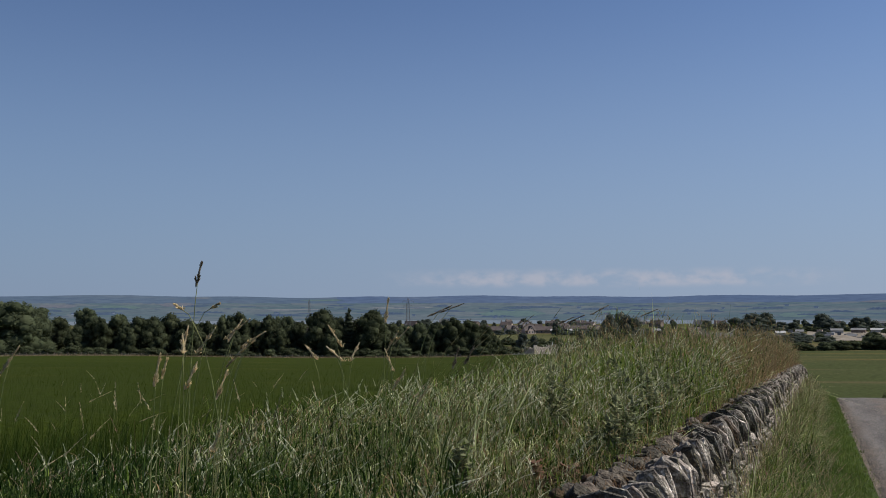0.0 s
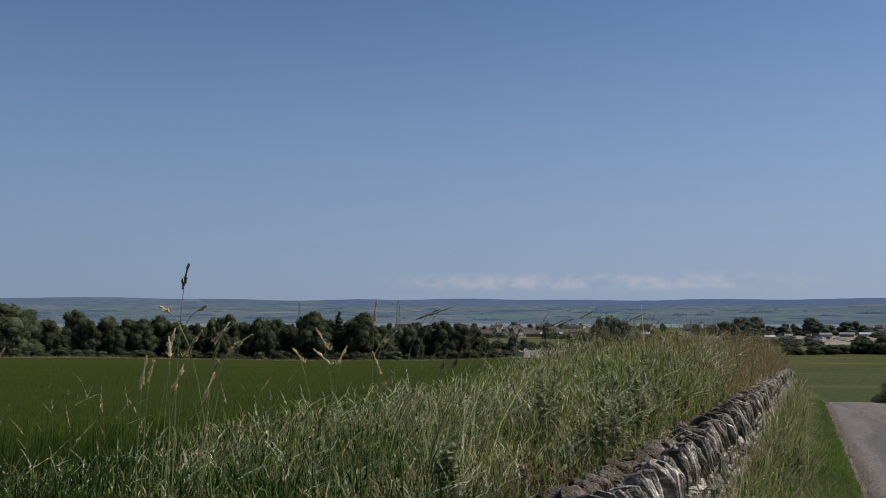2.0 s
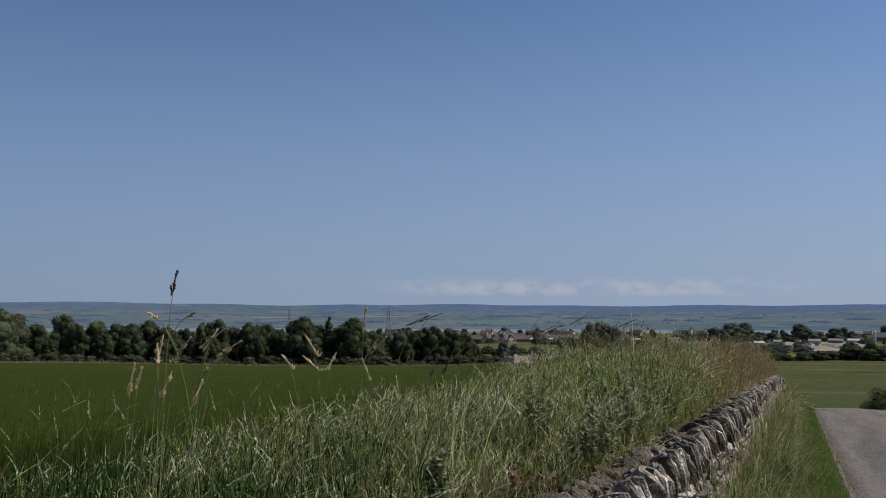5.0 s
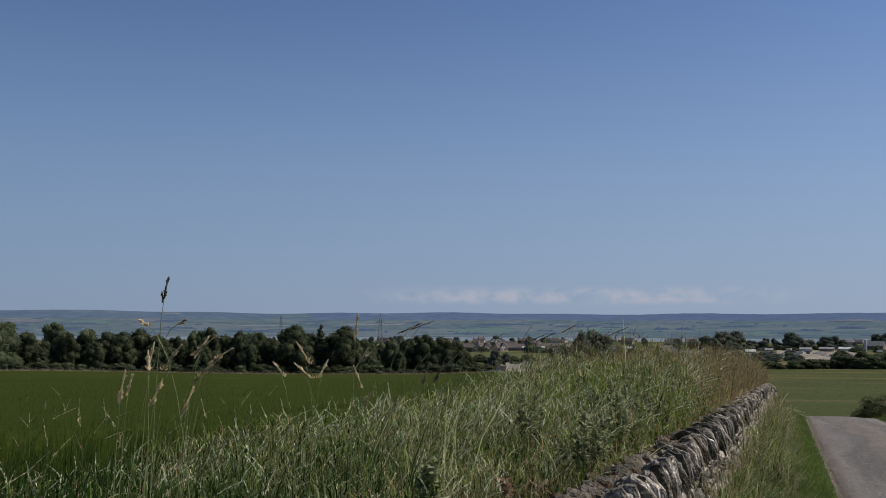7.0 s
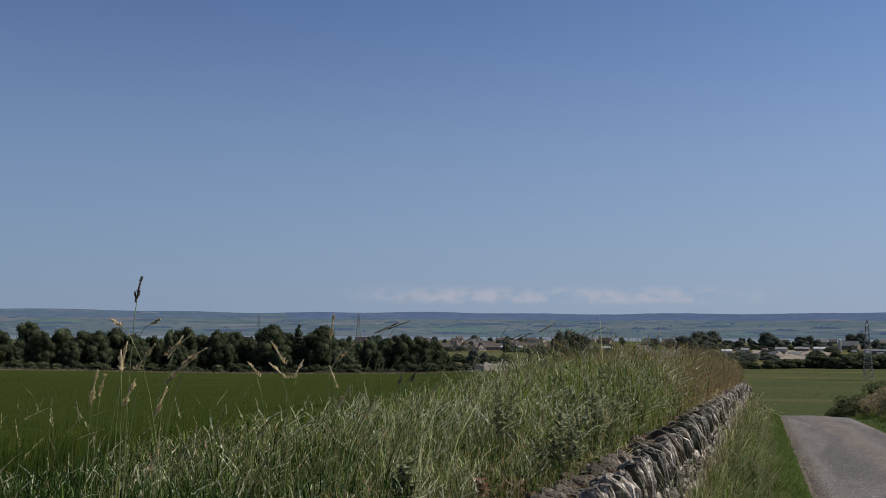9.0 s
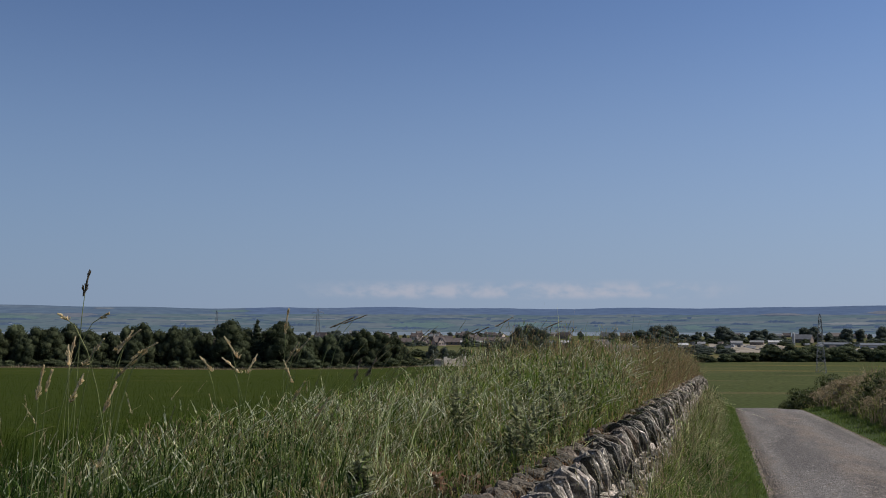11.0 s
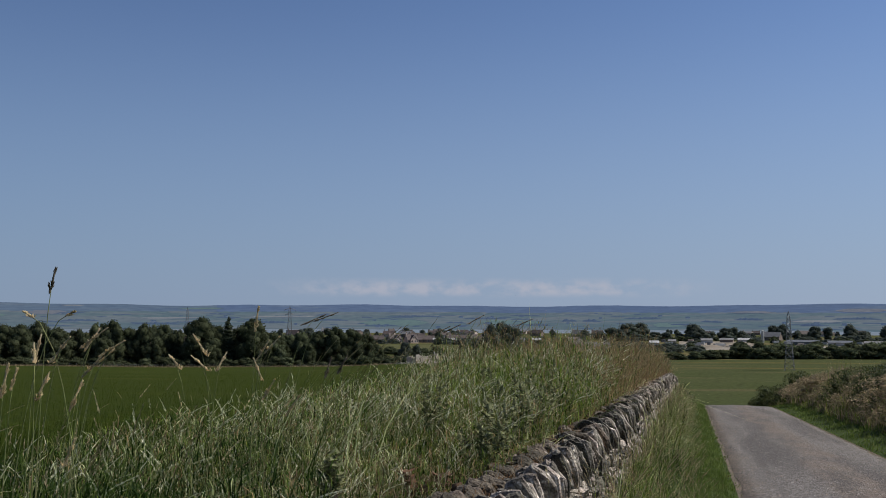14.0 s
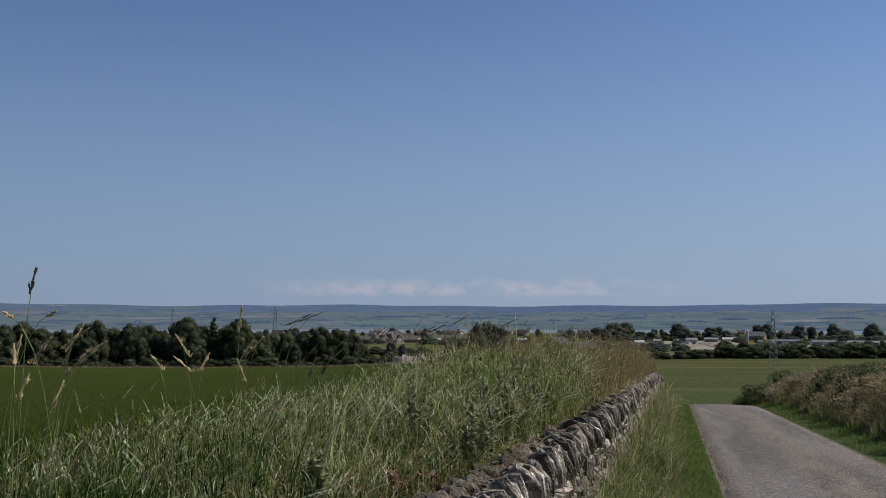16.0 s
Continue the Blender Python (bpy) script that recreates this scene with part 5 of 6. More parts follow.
blades("short_grass", al, n, clumped(al, n, edge * G.uniform(0.6, 1.2, len(al)), 0.5, 2.0), np.interp(al, (8, 20, 60), (0.014, 0.022, 0.04)), 0.5, WIND, M["turf_blade"], "short green roadside grass", "grass", 62, 2)

# barley: real blades near, thinning out to the closed canopy
u = G.uniform(0, 1, 130000)
az = G.uniform(-34, 17, len(u))
dmin = 4.5 / np.sin(np.radians(A_DEG - az))
d = dmin * (70 / dmin) ** (u ** 0.9)
x, y = d * np.sin(np.radians(az)), d * np.cos(np.radians(az))
V, q, t = blade_arrays(x, y, land(x, y) + 0.10 * smooth01(d, dmin, dmin + 2.6), G.uniform(0.40, 0.49, len(u)), np.interp(d, (4, 15, 70), (0.005, 0.009, 0.022)), 0.50, WIND, np.random.default_rng(71), 3)
tagged(new("barley", mesh_of("barley", V, [q, t], M["barley_blade"])), "upright green barley shoots", "crop", kind="stuff")

# rough strip between barley and trees
az = G.uniform(-34, 4, 16000)
d = G.uniform(296, 301, len(az))
x, y = d * np.sin(np.radians(az)), d * np.cos(np.radians(az))
V, q, t = blade_arrays(x, y, land(x, y), G.uniform(0.5, 1.2, len(az)), np.full(len(az), 0.22), 0.3, WIND, np.random.default_rng(72), 2)
tagged(new("rough_strip", mesh_of("rough_strip", V, [q, t], M["tan_blade"])), "tan rough grass strip before trees", "grass", kind="stuff")

# bank of dead growth across the lane
al, n = spread(86000, -8, 95, 4.8, 9.0, 1.2)
half = G.uniform(0, 1, len(al)) < np.interp(al, (15, 30, 45), (0.45, 0.35, 0.12))
al, n, al2, n2 = al[~half], n[~half], al[half], n[half]
fa, fn = spread(12000, 10, 70, 4.45, 5.6, 1.2)
tan = G.uniform(0, 1, len(fa)) < 0.6
for sel, mat, lab, sd in ((tan, "tan_blade", "pale tan grass at foot of bank", 83), (~tan, "fresh_blade", "green grass at foot of bank", 84)):
    blades("bank_front_grass", fa[sel], fn[sel], clumped(fa[sel], fn[sel], np.interp(fn[sel], (4.45, 5.0, 5.6), (0.45, 0.95, 1.3)) * G.uniform(0.5, 1.15, int(sel.sum())), 0.6, 0.8), np.interp(fa[sel], (12, 30, 70), (0.012, 0.022, 0.04)), 0.5, WIND, M[mat], lab, "grass", sd)
blades("bank_growth", al2, n2, clumped(al2, n2, np.interp(n2, (4.8, 5.2, 6.5, 9), (0.5, 1.15, 1.5, 1.5)) * G.uniform(0.5, 1.1, len(al2)), 0.5, 0.7), np.interp(al2, (12, 30, 90), (0.008, 0.015, 0.04)), 0.8, WIND, M["blade"], "green grass among dead stalks on bank", "grass", 82)
blades("bank_growth", al, n, clumped(al, n, np.interp(n, (4.8, 5.2, 6.5, 9), (0.5, 1.2, 1.55, 1.6)) * G.uniform(0.5, 1.15, len(al)), 0.5, 0.7), np.interp(al, (12, 30, 90), (0.006, 0.013, 0.035)), 0.8, WIND, M["tan_blade"], "dead tan stalks on roadside bank", "grass", 81)


def bush(name, label, tall, wide, lobes, count, size, mat, seed):
    return tree_kind(name, label, tall, wide, lobes, count, size, mat, seed, "bush", "bushes along the lane", 0.35, 0.16 if mat == M["bracken"] else 0.4)


def put(ob, al, n, turn, s, first=False):
    x, y = xy(al, n)
    m = Matrix.Translation((x, y, float(land(x, y)) - 0.1)) @ Euler((0, 0, turn)).to_matrix().to_4x4() @ Matrix.Diagonal((s[0], s[0], s[1], 1))
    c = ob if first else copy_thing(ob, pose(0, 0, 0))
    c.matrix_basis = m


gorse = bush("gorse_bush", "dark green spiny bush beside the lane", 1.6, 1.9, 8, 4200, 0.055, M["gorse"], 91)
tangle = bush("bramble_bush", "brown dead bramble tangle beside the lane", 1.5, 2.1, 8, 5600, 0.085, M["bracken"], 92)
scrub_low = bush("hedge_shrub", "mixed green shrub on roadside bank", 1.5, 1.9, 7, 4200, 0.05, M["leaf_light"], 93)
g = random.Random(12)
LIST = [("g", 60, 4.3, 0.85, 0.95), ("g", 56, 4.8, 0.75, 0.8), ("g", 52, 5.3, 0.9, 1.05), ("t", 49, 5.6, 1.1, 0.95), ("t", 45, 5.6, 1.1, 1.05), ("t", 41, 5.7, 1.1, 1.0),
        ("g", 39, 5.9, 0.8, 1.0), ("g", 37, 5.4, 0.9, 1.05), ("t", 34, 5.8, 1.1, 1.1), ("g", 31.5, 5.5, 0.9, 1.15), ("t", 29, 5.8, 1.1, 1.1), ("t", 26, 5.7, 1.1, 1.15), ("g", 23.5, 5.6, 0.9, 1.1), ("t", 20.5, 5.7, 1.1, 1.2), ("g", 17, 5.8, 1.1, 1.2), ("t", 14, 5.9, 1.1, 1.1),
        ("t", 52, 7.6, 1.3, 1.25), ("g", 47, 7.4, 1.0, 1.25), ("t", 42, 7.8, 1.3, 1.25), ("t", 36, 7.6, 1.3, 1.3), ("g", 30, 7.6, 1.2, 1.3), ("t", 24, 7.7, 1.3, 1.25), ("g", 66, 4.2, 0.7, 0.6), ("g", 72, 4.6, 0.9, 0.8)]
seen_kind = set()
for k, (kind, al, n, sw, sh) in enumerate(LIST):
    if k % 3 == 0:
        put(scrub_low, al + 1.2, n + 0.5, g.uniform(0, 6), (sw * 0.9, sh * 0.95), k == 0)
    put(gorse if kind == "g" else tangle, al, n, g.uniform(0, 6), (sw, sh * (0.85 if al < 50 else 1.0)), kind not in seen_kind)
    seen_kind.add(kind)


# ---- single stalks and weeds that stand out ----
def grass_stalk(az, slope, d, lean, head, seed, dark=False):
    """A tall flowering stalk whose head is seen at that bearing and slope."""
    g = random.Random(seed)
    coarse = max(1.0, d / 3.8) ** 0.55
    tx, ty = at_bearing(az, d)
    top = Vector((tx, ty, slope * d))
    bx, by = tx - lean, ty + g.uniform(-0.05, 0.05)
    base = Vector((bx, by, float(land(bx, by)) - 0.02))
    ob = thing("grass_stalk", "tall pale grass stalk with clustered seed head", "grass", "tall stalks in the margin")
    ob.matrix_basis = Matrix.Translation(base)
    tip = top - base
    # rises nearly straight, then arches over towards the head
    mid, high = Vector((tip.x * 0.10, tip.y * 0.10, tip.z * 0.45)), Vector((tip.x * 0.30, tip.y * 0.30, tip.z * 0.93 + abs(lean) * 0.25))
    pts = []
    for k in range(9):
        t = k / 8
        pts.append(3 * t * (1 - t) ** 2 * mid + 3 * t * t * (1 - t) * high + t ** 3 * tip)
    bm = bmesh.new()
    for k in range(8):
        add_rod(bm, pts[k], pts[k + 1], (0.0019 - 0.0001 * k) * coarse, (0.0018 - 0.0001 * k) * coarse, 5)
    part("stem", bm, M["stem"], ob)
    bm = bmesh.new()
    up = (pts[-1] - pts[-2]).normalized()
    total = int(45 + head * 330)
    for k in range(total):
        f = k / (total - 1)
        a = k * 2.4
        lump = (0.35 + 0.85 * max(0.0, math.sin(f * 10.0 + seed))) * (1.25 - 0.8 * f)
        out = (Vector((math.cos(a), math.sin(a), 0)) + Vector((0.5 * math.cos(seed), 0.5 * math.sin(seed), 0))) * 0.0062 * coarse * lump * g.uniform(0.4, 1.4)
        L = g.uniform(0.0055, 0.0085) * (1.0 - 0.35 * f)
        d3 = (up + out * 95 / coarse).normalized()
        r = bmesh.ops.create_icosphere(bm, subdivisions=1, radius=1.0)
        bmesh.ops.transform(bm, matrix=Matrix.Translation(tip - up * head * (1 - f) + out) @ d3.to_track_quat("Z", "Y").to_matrix().to_4x4() @ Matrix.Diagonal((0.0021 * coarse, 0.0021 * coarse, L * coarse, 1)), verts=r["verts"])
    part("seed_head", bm, M["pale_seed"] if not dark else M["dark_head"], ob)


for k, (az, s, d, lean, head) in enumerate([(-13.9, 0.048, 3.3, 0.05, 0.080), (-15.4, 0.006, 3.1, -0.20, 0.028), (-12.9, 0.007, 3.4, 0.22, 0.032), (-14.6, -0.016, 3.5, 0.03, 0.09), (-14.9, -0.024, 3.3, -0.02, 0.06),
                                            (-11.6, -0.010, 3.6, 0.10, 0.09), (-15.7, -0.047, 3.4, 0.04, 0.07), (-10.9, -0.030, 3.8, 0.15, 0.08), (-8.0, -0.036, 4.0, -0.12, 0.07), (-4.9, -0.034, 4.4, 0.08, 0.09), (-23.4, -0.034, 3.2, 0.10, 0.14),
                                            (-2.6, -0.022, 5.0, 0.10, 0.12), (-2.0, -0.018, 5.2, 0.14, 0.12), (-3.2, 0.012, 4.8, 0.03, 0.12), (0.5, 0.004, 6.0, 0.30, 0.16), (1.2, 0.006, 6.2, 0.34, 0.16), (9.6, 0.004, 9.0, 0.30, 0.18), (12.4, 0.000, 10.0, 0.35, 0.18), (7.6, -0.008, 8.5, 0.3, 0.16), (8.2, -0.006, 8.6, 0.3, 0.16),
                                            (-16.1, -0.043, 3.2, 0.03, 0.10), (-14.1, -0.052, 3.3, 0.06, 0.09), (-13.1, -0.018, 3.4, 0.12, 0.11), (-11.2, -0.0095, 3.5, 0.18, 0.11), (-10.3, -0.022, 3.6, 0.2, 0.10), (-11.4, -0.035, 3.5, 0.12, 0.10), (-12.4, -0.060, 3.4, 0.05, 0.10), (-6.7, -0.016, 4.0, -0.10, 0.10), (-6.8, -0.037, 4.1, -0.15, 0.09), (-3.4, -0.040, 4.6, -0.06, 0.11), (-2.2, -0.061, 4.8, 0.08, 0.12), (-0.8, -0.077, 5.0, 0.08, 0.13), (0.9, -0.039, 5.6, 0.05, 0.12), (1.8, -0.037, 5.8, 0.08, 0.12), (-12.7, -0.115, 3.3, 0.05, 0.10)]):
    grass_stalk(az, s, d, lean, head, 300 + k, k < 1 or d > 5.3)


def weed(name, label, az, d, tall, wide, mat, seed, heads=None):
    """A leafy weed: several stems with many narrow leaves, and knobbly heads."""
    g = random.Random(seed)
    x, y = at_bearing(az, d)
    ob = thing(name, label, "weed", "weeds in the grass")
    ob.matrix_basis = Matrix.Translation((x, y, float(land(x, y)) - 0.02))
    leaves = bmesh.new()
    for k in range(9):
        a, h = k * 2.4, tall * g.uniform(0.65, 1.0)
        q = Vector((math.cos(a) * wide * g.uniform(0.2, 0.6), math.sin(a) * wide * g.uniform(0.2, 0.6), h))
        bm = bmesh.new()
        add_rod(bm, (q.x * 0.2, q.y * 0.2, 0), q, 0.0035, 0.0018, 5)
        part("stem", bm, mat, ob)
        for j in range(90):
            t = g.uniform(0.12, 1.0)
            c = Vector((q.x * (0.2 + 0.8 * t), q.y * (0.2 + 0.8 * t), h * t))
            b = g.uniform(0, 6.28)
            o = Vector((math.cos(b), math.sin(b), g.uniform(-0.3, 0.8))) * g.uniform(0.025, 0.075)
            s = Vector((-math.sin(b), math.cos(b), 0.2)) * 0.012
            vs = [leaves.verts.new(p) for p in (c, c + o * 0.5 + s, c + o, c + o * 0.5 - s)]
            leaves.faces.new(vs)
        if heads:
            bm = bmesh.new()
            for j in range(3):
                r = bmesh.ops.create_icosphere(bm, subdivisions=1, radius=0.014 - 0.003 * j)
                bmesh.ops.translate(bm, verts=r["verts"], vec=q + Vector((0, 0, 0.012 * j)))
            part("flower_head", bm, heads, ob)
    part("leaves", leaves, mat, ob)


for k, (al, n, over, wide) in enumerate(((6.4, -1.28, 0.16, 0.30), (7.1, -1.24, 0.26, 0.34), (7.7, -1.36, 0.36, 0.38), (8.4, -1.24, 0.32, 0.36), (9.2, -1.34, 0.42, 0.40), (10.3, -1.26, 0.34, 0.34), (7.4, -1.9, 0.30, 0.30))):
    x, y = xy(al, n)
    weed("thistle", "grey-green prickly thistle growing beside wall", math.degrees(math.atan2(x, y)), math.hypot(x, y), float(crest_z(al)) + over + 0.18 - float(land(x, y)), wide, M["thistle"], 1 + 10 * k, M["thistle"])
weed("dock_plant", "grey-green weedy dock plant in margin grass", 0.9, 5.3, 0.44, 0.12, M["thistle"], 3)
weed("dock_plant", "rusty dock plant on roadside verge", 20.9, 10.4, 0.22, 0.28, M["rust_weed"], 5)
weed("dock_plant", "rusty dock plant on roadside verge", 20.2, 9.0, 0.35, 0.3, M["rust_weed"], 6)
weed("dock_plant", "rusty dock plant beside wall top", 6.0, 5.9, 0.30, 0.35, M["rust_weed"], 7)


# ---- buildings of the plain ----
def stand(ob, az, d, turn=0.0, sink=0.15):
    x, y = at_bearing(az, d)
    ob.matrix_basis = Matrix.Translation((x, y, float(land(x, y)) - sink)) @ Euler((0, 0, -radians(az) + radians(turn))).to_matrix().to_4x4()
    return ob


def house(name, label, az, d, turn, wide, deep, eaves, ridge, wall_mat, roof_mat, chimneys=1, windows=2, gable=False, group="houses of the village"):
    """A pitched-roof house, its front to -y; with gable, a gable wing stands forward in the middle."""
    ob = stand(thing(name, label, "house", group), az, d, turn)
    bm = bmesh.new()
    w, t = wide / 2, deep / 2
    prof = [(-t, 0), (t, 0), (t, eaves), (0, ridge - 0.12), (-t, eaves)]
    a = [bm.verts.new((-w, y, z)) for y, z in prof]
    b = [bm.verts.new((w, y, z)) for y, z in prof]
    bm.faces.new(a[::-1]), bm.faces.new(b)
    for k in range(5):
        bm.faces.new((a[k], a[(k + 1) % 5], b[(k + 1) % 5], b[k]))
    part("wall", bm, wall_mat, ob)

    def pitched(bm, w, t, eaves, ridge, over=0.35, thick=0.18, m=None):
        for s in (-1, 1):
            sl = Vector((0, s * (t + over), eaves - over * (ridge - eaves) / t))
            top = Vector((0, 0, ridge))
            mid = (sl + top) / 2
            length = (sl - top).length
            ang = math.atan2(top.z - sl.z, -s * (t + over))
            mm = Matrix.Translation(mid) @ Matrix.Rotation(ang, 4, "X")
            add_box(bm, (0, 0, thick / 2), (2 * w + 2 * over, length, thick), (m @ mm) if m else mm)

    bm = bmesh.new()
    pitched(bm, w, t, eaves, ridge)
    roof = part("roof", bm, roof_mat, ob)
    if gable:
        gw = wide * 0.27
        wing = bmesh.new()
        ge = eaves + 0.2
        gr = ridge - 0.4
        prof = [(-gw, 0), (gw, 0), (gw, ge), (0, gr - 0.12), (-gw, ge)]
        a = [wing.verts.new((x, -t - 1.2, z)) for x, z in prof]
        b = [wing.verts.new((x, 0, z)) for x, z in prof]
        wing.faces.new(a), wing.faces.new(b[::-1])
        for k in range(5):
            wing.faces.new((a[k], b[k], b[(k + 1) % 5], a[(k + 1) % 5]))
        part("gable_wing", wing, wall_mat, ob)
        bm = bmesh.new()
        pitched(bm, t * 0.62 + 0.4, gw, ge, gr, m=Matrix.Translation((0, -t * 0.5 - 0.2, 0)) @ Matrix.Rotation(math.pi / 2, 4, "Z"))
        part("gable_roof", bm, roof_mat, ob)
        for x in (-gw * 0.5, gw * 0.5):
            wf = part("window", box((x, -t - 1.21, 1.6), (1.0, 0.06, 1.3)), M["sheet_white"], ob)
            part("pane", box((x, -t - 1.25, 1.6), (0.84, 0.04, 1.14)), M["glass"], wf)
        wf = part("window", box((0, -t - 1.21, 4.2), (1.0, 0.06, 1.1)), M["sheet_white"], ob)
        part("pane", box((0, -t - 1.25, 4.2), (0.84, 0.04, 0.94)), M["glass"], wf)
    for k in range(windows):
        x = -w + wide * (k + 0.5) / windows
        if gable and abs(x) < wide * 0.3:
            continue
        wf = part("window", box((x, -t - 0.02, eaves * 0.55), (1.2, 0.06, 1.2)), M["sheet_white"], ob)
        part("pane", box((x, -t - 0.06, eaves * 0.55), (1.02, 0.04, 1.02)), M["glass"], wf)
    for k in range(chimneys):
        x = (-w + 0.6) if k == 0 else (w - 0.6)
        ch = part("chimney", box((x, 0, ridge + 0.35), (0.9, 0.7, 1.7)), wall_mat, roof)
        part("chimney_pot", box((x, 0, ridge + 1.38), (0.3, 0.3, 0.4)), M["rust_weed"], roof)
    return ob


for az in (3.99, 4.97):
    house("house", "cream gabled house with dark brown roof", az, 690, 26, 8.4, 7, 2.8, 6.2, M["render_white"], M["slate"], 1, 4, True)
g = random.Random(33)
for az, d, wide, turn in ((2.9, 720, 12, 4), (5.8, 715, 13, 10), (7.4, 760, 10, 12), (8.1, 800, 12, 0), (2.2, 800, 12, -12), (5.3, 850, 14, 0), (8.9, 780, 12, 8), (-1.6, 560, 13, 10), (-2.6, 600, 12, -5), (-8.0, 640, 11, 0), (-9.0, 700, 12, 8)):
    house("house", "brown-roofed cream house in village", az, d, turn, wide, 8, 2.5, g.uniform(4.5, 5.5), M["render_cream"], M["slate"], 2, 4)
house("village_hall", "low hall with white sheet roof", 6.9, 690, 0, 15, 9, 2.6, 3.6, M["render_cream"], M["sheet_white"], 0, 4)
for k in range(40):
    az, d = g.uniform(-11, 34), g.uniform(880, 1700)
    house("house", "small distant pale house with dark roof", az, d, g.uniform(-40, 40), g.uniform(9, 16), 8, g.uniform(2.8, 4.5), g.uniform(5.6, 8), g.choice((M["render_white"], M["render_cream"])), g.choice((M["slate"], M["slate"], M["roof_grey"])), g.choice((0, 1, 2)), 3)

# barn beyond the wall, with a low stone range beside it
house("barn", "brown-roofed barn with dark gable", 14.35, 470, 66, 14, 11, 3.0, 7.6, M["barn_wall"], M["slate"], 0, 0, group="barns")
house("barn", "low pale stone range with grey roof", 15.8, 478, 6, 11, 7, 3.0, 5.0, M["render_cream"], M["roof_grey"], 0, 3, group="barns")


# ---- ruin: a roofless pale stone shell and tumbled wall lines ----
def rough_wall(name, length, tall, thick, seed):
    """A broken-topped wall of blocks, drawn as one mass of courses."""
    g = random.Random(seed)
    bm = bmesh.new()
    x = -length / 2
    while x < length / 2:
        s = g.uniform(0.3, 0.6)
        h = tall * (0.86 + 0.22 * noise.noise((x * 0.35, seed * 3.1, 0.0)) + g.uniform(-0.04, 0.04))
        z = 0.0
        while z < h:
            c = g.uniform(0.22, 0.36)
            add_box(bm, (x + s / 2, g.uniform(-0.06, 0.06), z + c / 2), (s * 0.97, thick, c * 0.97))
            z += c
        x += s
    return bm


ruin = stand(thing("ruined_cottage", "roofless pale stone cottage ruin among scrub", "ruin"), 5.95, 330, 34)
wallp = part("front_wall", rough_wall("front_wall", 9.4, 3.5, 0.6, 1), M["old_stone"], ruin)
bm = rough_wall("gable_wall", 5.0, 4.0, 0.6, 2)
bmesh.ops.transform(bm, matrix=Matrix.Translation((4.4, 2.8, 0)) @ Matrix.Rotation(math.pi / 2, 4, "Z"), verts=bm.verts)
part("gable_wall", bm, M["old_stone"], ruin)
bm = rough_wall("gable_wall", 5.0, 3.2, 0.6, 3)
bmesh.ops.transform(bm, matrix=Matrix.Translation((-4.4, 2.8, 0)) @ Matrix.Rotation(math.pi / 2, 4, "Z"), verts=bm.verts)
part("gable_wall", bm, M["old_stone"], ruin)
part("white_post", box((2.4, -0.5, 4.1), (0.45, 0.35, 0.9)), M["sheet_white"], ruin)
for az, d, L, h, turn, s in ((2.2, 322, 9, 1.3, 6, 11), (3.6, 330, 12, 1.1, -4, 12), (4.9, 327, 6, 0.9, 0, 13), (4.1, 365, 9, 1.4, 3, 14), (1.6, 318, 4, 1.8, 10, 15)):
    ob = stand(thing("tumbled_wall", "tumbled pale stone wall in rough grass", "wall", "old field walls"), az, d, turn)
    part("stones", rough_wall("stones", L, h, 0.7, s), M["old_stone"], ob)


# ---- gravel works ----
field("works_yard", 20.4, 24.9, 545, 830, 0.15, M["sand"], "bare pale sand and gravel yard", 16)
field("works_yard", 26.0, 30.8, 560, 700, 0.15, M["sand"], "bare pale sand and gravel yard", 16)


def heap(az, d, wide, tall, seed):
    g = random.Random(seed)
    bm = bmesh.new()
    bmesh.ops.create_cone(bm, cap_ends=False, segments=22, radius1=wide / 2, radius2=0.3, depth=tall)
    bmesh.ops.subdivide_edges(bm, edges=bm.edges[:], cuts=2)
    for p in bm.verts:
        k = noise.noise((p.co.x * 0.4 + seed, p.co.y * 0.4, p.co.z * 0.5))
        p.co.x *= 1.5 + 0.3 * k
        p.co.z += tall / 2 + 0.35 * tall * k
    ob = part("sand_mound", bm, M["sand"], None, "", True)
    tagged(ob, "pale mound of quarried sand in works", "mound", "mounds in the works")
    stand(ob, az, d, g.uniform(0, 90), 0.4)


for k, (az, d, w, h) in enumerate(((20.7, 600, 9, 3), (21.5, 640, 13, 3.5), (22.3, 620, 16, 3), (23.2, 650, 14, 5), (23.9, 700, 14, 4), (24.4, 640, 10, 3), (22.0, 580, 8, 2), (26.8, 600, 12, 3), (29.0, 600, 12, 2.6), (20.1, 570, 7, 2.2), (19.6, 560, 6, 2))):
    heap(az, d, w, h * 0.6, k)


def shed(label, az, d, turn, wide, deep, eaves, ridge, wall_mat, roof_mat):
    return house("shed", label, az, d, turn, wide, deep, eaves, ridge, wall_mat, roof_mat, 0, 0, group="sheds of the works")


